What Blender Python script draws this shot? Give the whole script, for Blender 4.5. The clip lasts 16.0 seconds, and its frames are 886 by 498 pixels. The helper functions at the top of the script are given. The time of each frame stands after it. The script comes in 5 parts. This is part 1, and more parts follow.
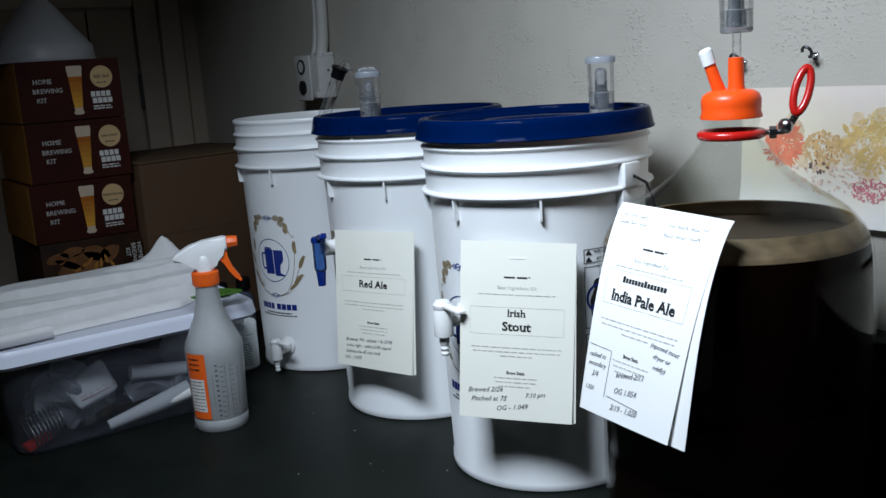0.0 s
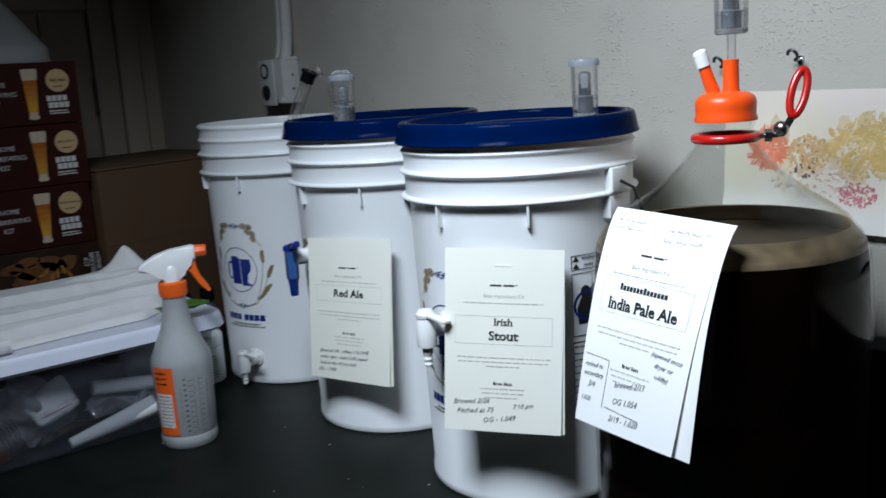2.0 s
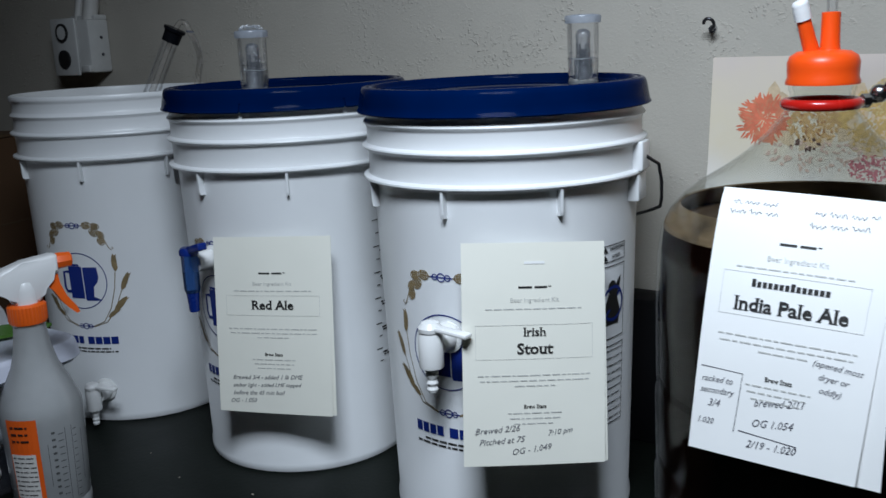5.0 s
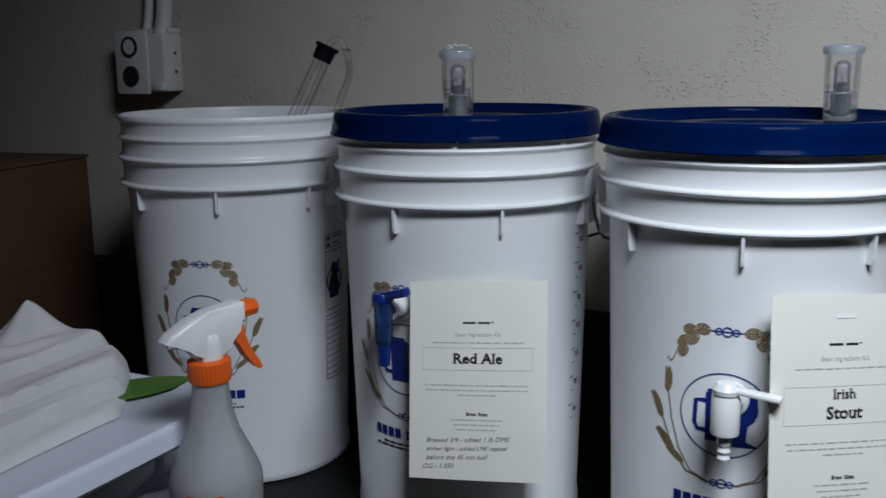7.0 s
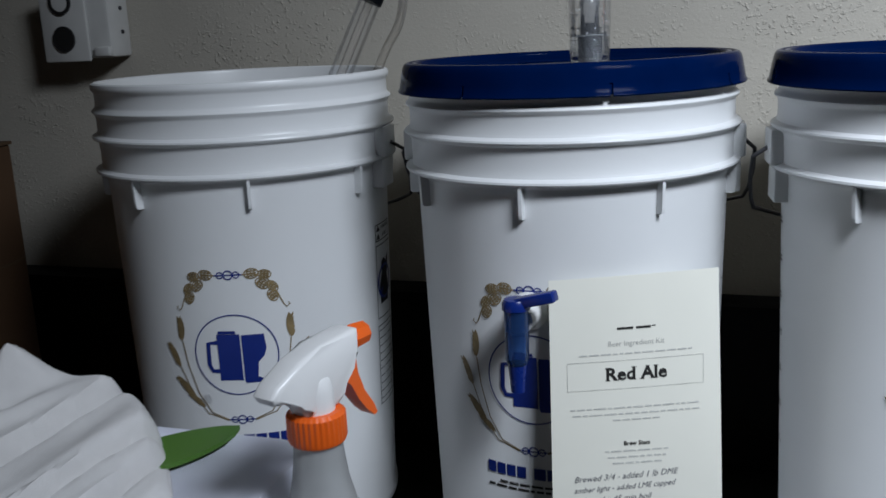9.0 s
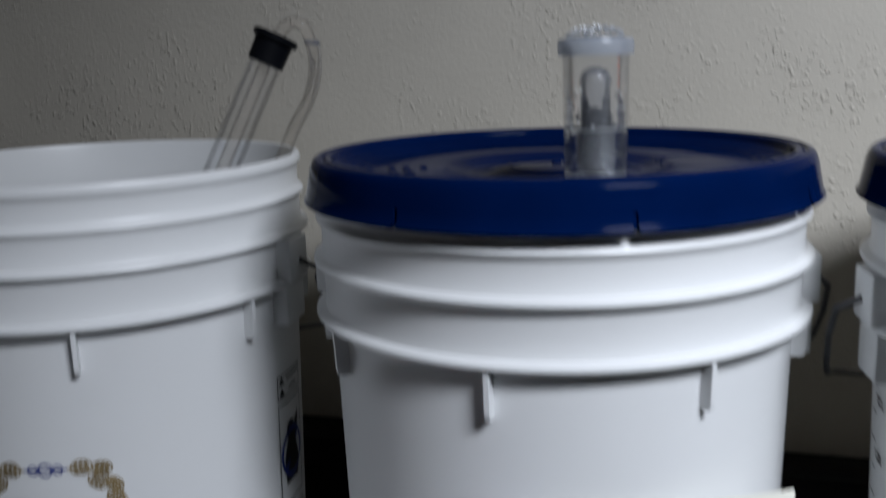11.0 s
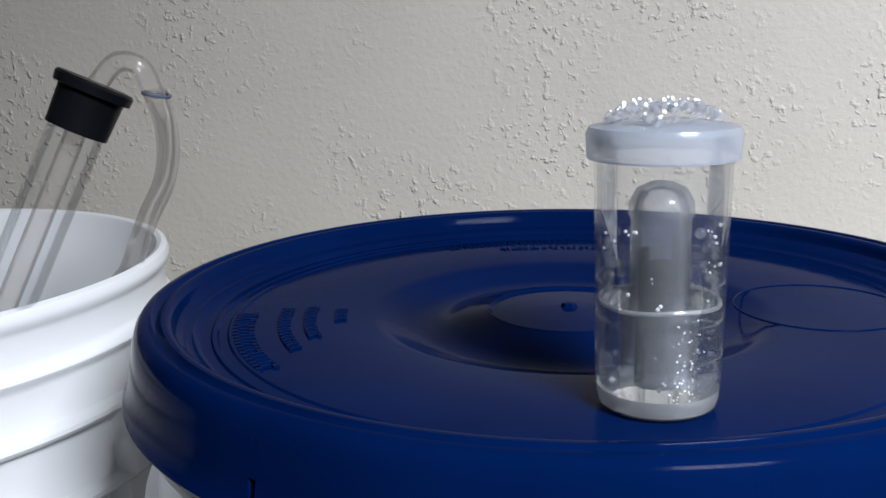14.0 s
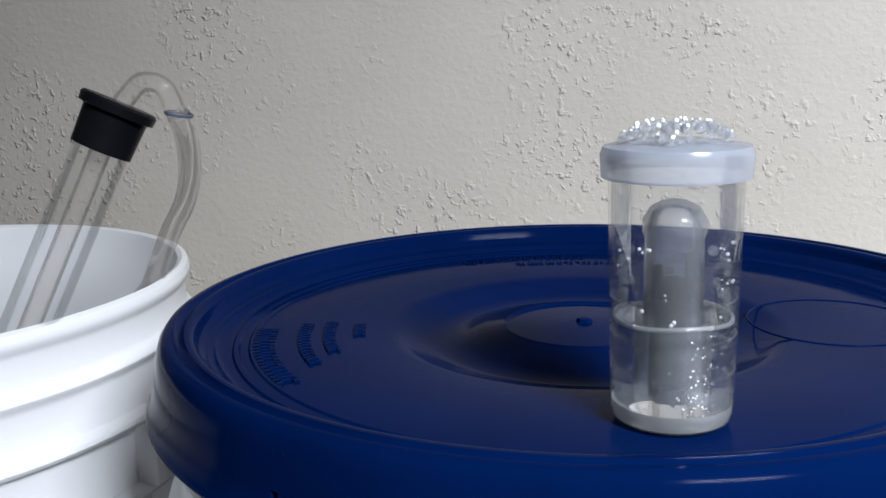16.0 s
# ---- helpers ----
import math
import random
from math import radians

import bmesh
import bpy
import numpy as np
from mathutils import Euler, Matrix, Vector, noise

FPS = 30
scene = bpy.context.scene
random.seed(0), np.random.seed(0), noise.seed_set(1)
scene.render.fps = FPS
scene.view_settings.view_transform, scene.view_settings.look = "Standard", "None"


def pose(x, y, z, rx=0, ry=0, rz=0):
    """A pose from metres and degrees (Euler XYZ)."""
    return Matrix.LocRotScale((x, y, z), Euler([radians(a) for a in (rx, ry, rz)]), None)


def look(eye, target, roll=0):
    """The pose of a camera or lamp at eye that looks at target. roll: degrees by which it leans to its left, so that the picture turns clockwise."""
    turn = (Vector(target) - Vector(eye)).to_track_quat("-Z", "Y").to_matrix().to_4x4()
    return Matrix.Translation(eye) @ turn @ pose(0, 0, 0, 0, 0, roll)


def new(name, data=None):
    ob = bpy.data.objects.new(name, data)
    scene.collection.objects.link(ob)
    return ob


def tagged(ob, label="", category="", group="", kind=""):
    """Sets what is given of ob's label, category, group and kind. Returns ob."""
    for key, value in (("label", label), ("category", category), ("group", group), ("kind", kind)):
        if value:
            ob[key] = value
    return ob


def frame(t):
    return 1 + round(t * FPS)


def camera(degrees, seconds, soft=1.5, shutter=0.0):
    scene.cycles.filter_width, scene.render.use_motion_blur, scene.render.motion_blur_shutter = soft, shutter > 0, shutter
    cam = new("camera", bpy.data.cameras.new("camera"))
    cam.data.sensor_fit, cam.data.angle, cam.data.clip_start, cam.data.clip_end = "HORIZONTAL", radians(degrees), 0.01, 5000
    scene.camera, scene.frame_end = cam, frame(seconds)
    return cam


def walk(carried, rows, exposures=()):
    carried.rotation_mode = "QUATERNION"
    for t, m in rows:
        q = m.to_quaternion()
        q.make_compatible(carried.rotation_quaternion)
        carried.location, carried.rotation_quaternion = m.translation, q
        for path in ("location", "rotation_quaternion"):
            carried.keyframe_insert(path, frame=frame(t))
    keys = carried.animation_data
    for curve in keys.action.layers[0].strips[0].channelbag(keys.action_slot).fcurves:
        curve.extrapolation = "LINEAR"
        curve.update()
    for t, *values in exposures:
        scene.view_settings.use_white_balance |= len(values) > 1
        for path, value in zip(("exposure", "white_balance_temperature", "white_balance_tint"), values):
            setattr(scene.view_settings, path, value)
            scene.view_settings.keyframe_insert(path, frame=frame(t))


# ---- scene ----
import collections

cam = camera(49.8, 16.0, shutter=0.6)
METRES, EYE, TILT, LEAN, TURN = 1.8259, 0.5239, -9.763, 1.304, 54.578
ROWS = [
    (0, 0, 0, 0, -0, 0, 0),
    (0.5, -0.002, 0.0001, -0.0005, 0.17, -0.07, 0.06),
    (1, -0.0057, -0.0002, 0.0001, 0.08, 0.42, -0.03),
    (1.5, -0.0098, 0.0033, -0.0006, -0.51, 0.25, -0.05),
    (2, -0.0218, 0.0199, -0.0001, -2.98, 0.46, 0.41),
    (2.5, -0.0521, 0.0474, 0.0034, -7.29, 0.89, 0.63),
    (3, -0.0783, 0.0684, -0.0007, -9.64, -0.46, 1.15),
    (5.5, -0.1877, 0.1971, 0.0137, -21.9, -0.9, 2.98),
    (6, -0.1991, 0.225, 0.0159, -18.65, -0.51, 1.89),
    (6.5, -0.2815, 0.2793, 0.0235, -26.01, -0.22, 3.8),
    (7, -0.3271, 0.3158, 0.0308, -27.36, 0.37, 2.33),
    (7.5, -0.3247, 0.3418, 0.0287, -25.88, -1.05, 1.94),
    (8, -0.3767, 0.4161, 0.0385, -32.51, -1.48, 5.85),
    (10.5, -0.2837, 0.5938, 0.0706, -37.9727, -2.29, 6.0472),
    (11, -0.2697, 0.6174, 0.0967, -38.7925, -0.7101, 5.7608),
    (11.5, -0.2591, 0.6338, 0.1229, -38.2565, 2.0276, 4.8981),
    (12, -0.2339, 0.6546, 0.13, -39.1527, 1.9634, 4.9213),
    (12.5, -0.2159, 0.6697, 0.1328, -40.3319, -0.4651, 4.8907),
    (13, -0.1982, 0.688, 0.1363, -39.8772, -1.2424, 4.7968),
    (13.5, -0.1844, 0.7044, 0.1382, -39.8624, -1.1397, 5.1128),
    (14, -0.1731, 0.7156, 0.1372, -39.9577, -1.467, 5.4889),
    (14.5, -0.172, 0.7152, 0.1368, -39.983, -0.9343, 5.865),
    (15, -0.173, 0.7144, 0.1366, -39.5641, -0.8745, 5.8803),
    (15.5, -0.1739, 0.7137, 0.1375, -39.3552, -0.8046, 5.7456),
    (16, -0.1753, 0.7134, 0.138, -39.0563, -0.6247, 5.5909),
]
LEVEL = pose(0.0002, 0.0008, 0.0288, -2.868, 0.406, 0)
walk(cam, [(t, LEVEL @ pose(0, 0, EYE, TILT, LEAN, TURN) @ pose(METRES * x, METRES * y, METRES * z, 90 + pitch, roll, yaw)) for t, x, y, z, yaw, pitch, roll in ROWS],
     [(0.0, -0.50, 6080, 9), (3.0, -0.54, 6080, 9), (5.5, -0.93, 6150, 10), (6.0, -0.98, 6250, 11), (7.0, -0.92, 6330, 12), (8.0, -0.68, 6330, 12), (10.5, -0.36, 6450, 12), (11.0, -0.38, 6520, 14), (11.5, -0.06, 6540, 15), (12.0, 0.07, 6550, 15), (12.5, 0.20, 6530, 15), (13.5, 0.58, 6550, 15), (16.0, 0.70, 6550, 15)])


# ---- world and light ----
world = bpy.data.worlds.new("basement_air")
scene.world = world
world.use_nodes = True
world.node_tree.nodes["Background"].inputs[0].default_value = (0.75, 0.85, 1.0, 1)
world.node_tree.nodes["Background"].inputs[1].default_value = 0.006


def area_lamp(name, eye, target, size, power, colour):
    data = bpy.data.lights.new(name, "AREA")
    data.shape, data.size, data.size_y, data.energy, data.color = "RECTANGLE", size[0], size[1], power, colour
    ob = new(name, data)
    ob.matrix_world = look(eye, target)
    return ob


lamp = area_lamp("ceiling_lamp", (-0.60, 0.10, 1.22), (-0.80, 0.80, 0.18), (0.44, 0.26), 13.9, (0.83, 0.91, 1.0))
lamp.data.spread = radians(114)


# ---- materials ----
def pmat(name, colour, rough=0.5, metal=0.0, vary=0.12, scale=30.0, bump=0.0, bump_scale=200.0, coat=0.0, trans=0.0, ior=1.45, spec=0.5, sub=0.0):
    """A principled surface whose colour wanders at two scales, with fine relief."""
    m = bpy.data.materials.new(name)
    m.use_nodes = True
    nt = m.node_tree
    b = nt.nodes["Principled BSDF"]
    b.inputs["Roughness"].default_value = rough
    b.inputs["Metallic"].default_value = metal
    b.inputs["Coat Weight"].default_value = coat
    b.inputs["Transmission Weight"].default_value = trans
    b.inputs["IOR"].default_value = ior
    b.inputs["Specular IOR Level"].default_value = spec
    if sub:
        b.inputs["Subsurface Weight"].default_value = sub
        b.inputs["Subsurface Radius"].default_value = (0.01, 0.01, 0.01)
    tc = nt.nodes.new("ShaderNodeTexCoord")
    if vary:
        n1 = nt.nodes.new("ShaderNodeTexNoise")
        n1.inputs["Scale"].default_value, n1.inputs["Detail"].default_value = scale, 6
        n2 = nt.nodes.new("ShaderNodeTexNoise")
        n2.inputs["Scale"].default_value, n2.inputs["Detail"].default_value = scale / 7, 3
        nt.links.new(tc.outputs["Object"], n1.inputs["Vector"])
        nt.links.new(tc.outputs["Object"], n2.inputs["Vector"])
        mix = nt.nodes.new("ShaderNodeMath")
        mix.operation = "ADD"
        nt.links.new(n1.outputs["Fac"], mix.inputs[0])
        nt.links.new(n2.outputs["Fac"], mix.inputs[1])
        ramp = nt.nodes.new("ShaderNodeMapRange")
        ramp.inputs[1].default_value, ramp.inputs[2].default_value = 0.6, 1.4
        ramp.inputs[3].default_value, ramp.inputs[4].default_value = 1 - vary, 1 + vary
        nt.links.new(mix.outputs[0], ramp.inputs[0])
        mul = nt.nodes.new("ShaderNodeVectorMath")
        mul.operation = "SCALE"
        mul.inputs[0].default_value = colour
        nt.links.new(ramp.outputs[0], mul.inputs["Scale"])
        nt.links.new(mul.outputs[0], b.inputs["Base Color"])
        rr = nt.nodes.new("ShaderNodeMapRange")
        rr.inputs[3].default_value, rr.inputs[4].default_value = max(0.0, rough - 0.08), min(1.0, rough + 0.08)
        nt.links.new(n1.outputs["Fac"], rr.inputs[0])
        if not trans:
            nt.links.new(rr.outputs[0], b.inputs["Roughness"])
    else:
        b.inputs["Base Color"].default_value = (*colour, 1)
    if bump:
        n3 = nt.nodes.new("ShaderNodeTexNoise")
        n3.inputs["Scale"].default_value, n3.inputs["Detail"].default_value = bump_scale, 4
        nt.links.new(tc.outputs["Object"], n3.inputs["Vector"])
        bp = nt.nodes.new("ShaderNodeBump")
        bp.inputs["Strength"].default_value, bp.inputs["Distance"].default_value = 0.6, bump
        nt.links.new(n3.outputs["Fac"], bp.inputs["Height"])
        nt.links.new(bp.outputs[0], b.inputs["Normal"])
    return m


def clear(name, tint, gloss=1.0, rough=0.03, haze=0.0, haze_colour=(0.8, 0.82, 0.85), ior=1.45, wave=0.0, rim=0.0):
    """A thin clear skin: see-through, with mirror gloss by Fresnel, and some milky haze."""
    m = bpy.data.materials.new(name)
    m.use_nodes = True
    nt = m.node_tree
    nt.nodes.remove(nt.nodes["Principled BSDF"])
    out = nt.nodes["Material Output"]
    tr = nt.nodes.new("ShaderNodeBsdfTransparent")
    tr.inputs[0].default_value = (*tint, 1)
    base = tr
    if haze:
        df = nt.nodes.new("ShaderNodeBsdfDiffuse")
        df.inputs[0].default_value = (*haze_colour, 1)
        tl = nt.nodes.new("ShaderNodeBsdfTranslucent")
        tl.inputs[0].default_value = (*haze_colour, 1)
        both = nt.nodes.new("ShaderNodeMixShader")
        nt.links.new(df.outputs[0], both.inputs[1])
        nt.links.new(tl.outputs[0], both.inputs[2])
        mh = nt.nodes.new("ShaderNodeMixShader")
        tc = nt.nodes.new("ShaderNodeTexCoord")
        nz = nt.nodes.new("ShaderNodeTexNoise")
        nz.inputs["Scale"].default_value = 35
        nt.links.new(tc.outputs["Object"], nz.inputs["Vector"])
        mr = nt.nodes.new("ShaderNodeMapRange")
        mr.inputs[3].default_value, mr.inputs[4].default_value = haze * 0.88, min(1.0, haze * 1.12)
        nt.links.new(nz.outputs["Fac"], mr.inputs[0])
        nt.links.new(mr.outputs[0], mh.inputs[0])
        nt.links.new(tr.outputs[0], mh.inputs[1])
        nt.links.new(both.outputs[0], mh.inputs[2])
        base = mh
    gl = nt.nodes.new("ShaderNodeBsdfGlossy")
    gl.inputs["Roughness"].default_value = rough
    if rim:
        fr = nt.nodes.new("ShaderNodeLayerWeight")
        face = nt.nodes.new("ShaderNodeMath")
        face.operation = "POWER"
        face.inputs[1].default_value = rim
        nt.links.new(fr.outputs["Facing"], face.inputs[0])
        bias = nt.nodes.new("ShaderNodeMath")
        bias.operation = "ADD"
        bias.inputs[1].default_value = 0.05
        nt.links.new(face.outputs[0], bias.inputs[0])
        edge = bias.outputs[0]
    else:
        fr = nt.nodes.new("ShaderNodeFresnel")
        fr.inputs[0].default_value = ior
        edge = fr.outputs[0]
    if wave:
        tc2 = nt.nodes.new("ShaderNodeTexCoord")
        n3 = nt.nodes.new("ShaderNodeTexNoise")
        n3.inputs["Scale"].default_value = 30
        nt.links.new(tc2.outputs["Object"], n3.inputs["Vector"])
        bp = nt.nodes.new("ShaderNodeBump")
        bp.inputs["Distance"].default_value = wave
        nt.links.new(n3.outputs["Fac"], bp.inputs["Height"])
        nt.links.new(bp.outputs[0], gl.inputs["Normal"])
        nt.links.new(bp.outputs[0], fr.inputs["Normal"])
    mg = nt.nodes.new("ShaderNodeMath")
    mg.operation = "MULTIPLY"
    mg.inputs[1].default_value = gloss
    nt.links.new(edge, mg.inputs[0])
    ms = nt.nodes.new("ShaderNodeMixShader")
    nt.links.new(mg.outputs[0], ms.inputs[0])
    nt.links.new(base.outputs[0], ms.inputs[1])
    nt.links.new(gl.outputs[0], ms.inputs[2])
    nt.links.new(ms.outputs[0], out.inputs[0])
    return m


def plaster(name, colour):
    """Trowelled, sand-flecked plaster under old matt paint."""
    m = pmat(name, colour, 0.75, vary=0.07, scale=9, spec=0.3)
    nt = m.node_tree
    b = nt.nodes["Principled BSDF"]
    tc = nt.nodes.new("ShaderNodeTexCoord")

    def noise_node(scale, detail, rough=0.5, warp=0.0):
        n = nt.nodes.new("ShaderNodeTexNoise")
        n.inputs["Scale"].default_value, n.inputs["Detail"].default_value = scale, detail
        n.inputs["Roughness"].default_value, n.inputs["Distortion"].default_value = rough, warp
        nt.links.new(tc.outputs["Object"], n.inputs["Vector"])
        return n.outputs["Fac"]

    def remap(src, a, c, d, e):
        r = nt.nodes.new("ShaderNodeMapRange")
        r.inputs[1].default_value, r.inputs[2].default_value, r.inputs[3].default_value, r.inputs[4].default_value = a, c, d, e
        nt.links.new(src, r.inputs[0])
        return r.outputs[0]

    def op(kind, a, c):
        n = nt.nodes.new("ShaderNodeMath")
        n.operation = kind
        nt.links.new(a, n.inputs[0])
        nt.links.new(c, n.inputs[1])
        return n.outputs[0]

    fine = remap(noise_node(260, 4, 0.6, 0.0), 0.30, 0.75, 0, 0.24)
    blobs = remap(noise_node(230, 2, 0.5, 0.15), 0.56, 0.74, 0, 1.0)
    where = remap(noise_node(11, 3), 0.44, 0.62, 0.10, 1.0)
    swell = remap(noise_node(9, 2), 0.2, 0.8, 0, 1.2)
    height = op("ADD", op("ADD", op("MULTIPLY", blobs, where), fine), swell)
    bp = nt.nodes.new("ShaderNodeBump")
    bp.inputs["Strength"].default_value, bp.inputs["Distance"].default_value = 0.9, 0.0011
    nt.links.new(height, bp.inputs["Height"])
    nt.links.new(bp.outputs[0], b.inputs["Normal"])
    return m


def brushed_top(name, colour):
    """Worn painted bench top: smudges, scuffs, dust specks."""
    m = pmat(name, colour, 0.5, vary=0.45, scale=14, bump=0.0004, bump_scale=160, spec=0.12)
    return m


WALL = plaster("wall_plaster", (0.47, 0.440, 0.380))
DARKPAINT = pmat("cupboard_paint", (0.49, 0.41, 0.32), 0.5, vary=0.12, scale=8, bump=0.0006, bump_scale=40)
BENCH = brushed_top("bench_paint", (0.0060, 0.0080, 0.0064))
BLACKBOARD = pmat("black_board", (0.005, 0.005, 0.006), 0.6, vary=0.3, scale=20, bump=0.0003, spec=0.2)
# Ceiling and walls out of view, darkened to cut bounced light.
CEIL = pmat("low_bounce_ceiling", (0.30, 0.29, 0.27), 0.8, vary=0.1, scale=5)
ROOM = pmat("low_bounce_room", (0.12, 0.11, 0.10), 0.8, vary=0.15, scale=4)
FLOOR = pmat("concrete", (0.22, 0.21, 0.20), 0.8, vary=0.25, scale=6, bump=0.001, bump_scale=60)
TIMBER = pmat("bench_timber", (0.22, 0.15, 0.09), 0.6, vary=0.25, scale=12, bump=0.0005)
PAIL = pmat("white_pail_plastic", (0.73, 0.74, 0.74), 0.34, vary=0.03, scale=12, bump=0.00012, bump_scale=90, sub=0.15)
BLUE = pmat("blue_lid_plastic", (0.0003, 0.0070, 0.045), 0.11, vary=0.2, scale=25, bump=0.00020, bump_scale=45, spec=0.012)
TAPWHITE = pmat("tap_plastic", (0.80, 0.80, 0.78), 0.3, vary=0.03, sub=0.1)
TAPBLUE = pmat("tap_blue_plastic", (0.006, 0.022, 0.17), 0.25, vary=0.06)
TAPCLEAR = clear("tap_sleeve", (0.35, 0.55, 0.9), 1.0, 0.08, 0.35, (0.06, 0.16, 0.45))
INKBLUE = pmat("blue_ink", (0.008, 0.025, 0.20), 0.4, vary=0.08, scale=80)
INKGOLD = pmat("tan_ink", (0.23, 0.17, 0.085), 0.45, vary=0.45, scale=220)
INKGREY = pmat("grey_ink", (0.52, 0.52, 0.49), 0.5, vary=0.15, scale=200)
SCALEINK = pmat("scale_ink", (0.10, 0.10, 0.10), 0.5, vary=0.2, scale=200)
INKBLACK = pmat("black_ink", (0.018, 0.017, 0.016), 0.6, vary=0.25, scale=300)
PENINK = pmat("pen_ink", (0.10, 0.10, 0.12), 0.6, vary=0.3, scale=300)
PAPER = pmat("cream_paper", (0.78, 0.77, 0.68), 0.75, vary=0.03, scale=20, bump=0.0004, bump_scale=25)
PAPERWHITE = pmat("white_paper", (0.82, 0.82, 0.80), 0.75, vary=0.03, scale=20, bump=0.0006, bump_scale=22)
FRAMEINK = pmat("title_tint", (0.70, 0.69, 0.60), 0.75, vary=0.04)
GLASS = clear("carboy_glass", (0.955, 0.962, 0.952), 0.50, 0.015, 0.0, (0.6, 0.6, 0.55), 1.5, wave=0.0004, rim=5.5)
ACRYL = clear("clear_acrylic", (0.988, 0.990, 0.994), 0.42, 0.04, 0.022, (0.86, 0.90, 0.95), ior=1.42)
TUBING = clear("vinyl_tube", (0.965, 0.955, 0.94), 0.45, 0.08, 0.13, (0.74, 0.70, 0.65))
BELL = clear("bell_plastic", (0.98, 0.982, 0.985), 0.6, 0.14, 0.13, (0.84, 0.87, 0.92))
# White balls of this colour stand in for highlights on bubbles.
GLINT = pmat("bubble_glints", (0.92, 0.94, 0.96), 0.08, vary=0)
# Milky haze puts the refracted brightness of thick plastic into the colour.
FOOT = clear("thick_plastic", (0.94, 0.95, 0.96), 0.8, 0.06, 0.42, (0.85, 0.87, 0.86))
FROST = clear("frosted_cap", (0.86, 0.90, 0.96), 0.6, 0.2, 0.38, (0.80, 0.85, 0.93))
WATER = pmat("airlock_water", (0.96, 0.985, 1.0), 0.0, vary=0, trans=1.0, ior=1.25)
BUBBLE = clear("bubbles", (0.99, 0.993, 0.996), 0.45, 0.10, 0.14, (0.85, 0.88, 0.92), ior=1.4)
BEER = pmat("dark_ale", (0.004, 0.0015, 0.001), 0.3, vary=0.2, scale=10, spec=0.0)
FOAM = pmat("dried_foam", (0.11, 0.075, 0.038), 0.7, vary=0.7, scale=60, bump=0.001, bump_scale=120)
FOAMSKIN = pmat("foam_skin_on_ale", (0.050, 0.032, 0.018), 0.6, vary=0.7, scale=40, bump=0.001, bump_scale=120)
ORANGE = pmat("orange_rubber", (0.90, 0.085, 0.006), 0.34, vary=0.05, sub=0.1)
SPRAYORANGE = pmat("orange_plastic", (0.86, 0.13, 0.012), 0.36, vary=0.05)
REDCOAT = pmat("red_vinyl_coat", (0.48, 0.012, 0.008), 0.25, vary=0.1, coat=0.3)
STEEL = pmat("zinc_steel", (0.55, 0.55, 0.56), 0.25, 1.0, vary=0.15, scale=80)
WIRE = pmat("dull_wire", (0.10, 0.10, 0.11), 0.4, 0.9, vary=0.2, scale=80)
BLACKRUB = pmat("black_rubber", (0.004, 0.0045, 0.006), 0.4, vary=0.2, scale=60, bump=0.0002, spec=0.15)
SPRAYBODY = clear("spray_bottle_plastic", (0.88, 0.89, 0.89), 0.8, 0.22, 0.52, (0.88, 0.89, 0.89))
SPRAYWATER = pmat("cleaner_liquid", (0.52, 0.53, 0.52), 0.25, vary=0.08)
SPRAYWHITE = pmat("spray_head_plastic", (0.80, 0.80, 0.79), 0.32, vary=0.03)
TUBPLASTIC = clear("tub_plastic", (0.93, 0.94, 0.97), 0.55, 0.08, 0.055, (0.82, 0.86, 0.97))
TUBLID = pmat("tub_lid_plastic", (0.70, 0.72, 0.82), 0.38, vary=0.04, scale=10, bump=0.0002)
CLOTH = pmat("white_cotton", (0.66, 0.65, 0.64), 0.9, vary=0.06, scale=60, bump=0.0006, bump_scale=900, spec=0.2)
GREEN = pmat("green_plastic", (0.07, 0.17, 0.022), 0.45, vary=0.1)
KITFACE = pmat("kit_box_print", (0.040, 0.010, 0.007), 0.45, vary=0.35, scale=18, spec=0.12)
KITSIDE = pmat("kit_box_side", (0.36, 0.16, 0.034), 0.5, vary=0.35, scale=10, spec=0.12)
KITDARK = pmat("kit_box_dark", (0.030, 0.014, 0.008), 0.5, vary=0.6, scale=25, spec=0.12)
KITBROWN = pmat("kit_print_brown", (0.15, 0.060, 0.018), 0.5, vary=0.6, scale=40)
TAN = pmat("tan_print", (0.62, 0.42, 0.20), 0.5, vary=0.06)
PRINTWHITE = pmat("white_print", (0.70, 0.68, 0.64), 0.5, vary=0.05)
GOLD = pmat("gold_print", (0.72, 0.42, 0.05), 0.45, vary=0.2, scale=30)
BEERPRINT = [pmat("beer_glass_print", (0.40 + 0.055 * k, 0.115 + 0.045 * k, 0.012 + 0.006 * k), 0.45, vary=0.2, scale=40, spec=0.2) for k in range(6)]
CREAM = pmat("cream_print", (0.62, 0.50, 0.36), 0.5, vary=0.1)
DUST = pmat("dust", (0.30, 0.27, 0.22), 0.9, vary=0.3, scale=200)
# Darker than bare cardboard: the dim corner is put into this colour.
CARTON_DIMMED = pmat("cardboard", (0.098, 0.051, 0.024), 0.8, vary=0.15, scale=12, bump=0.0004, bump_scale=60)
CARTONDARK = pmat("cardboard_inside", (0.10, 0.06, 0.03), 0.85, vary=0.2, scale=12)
FUNNEL = pmat("funnel_plastic", (0.42, 0.42, 0.43), 0.35, vary=0.04, sub=0.2)
JAR = pmat("jar_plastic", (0.72, 0.76, 0.74), 0.4, vary=0.04)
JARLABEL = pmat("jar_label", (0.16, 0.30, 0.28), 0.5, vary=0.4, scale=90)
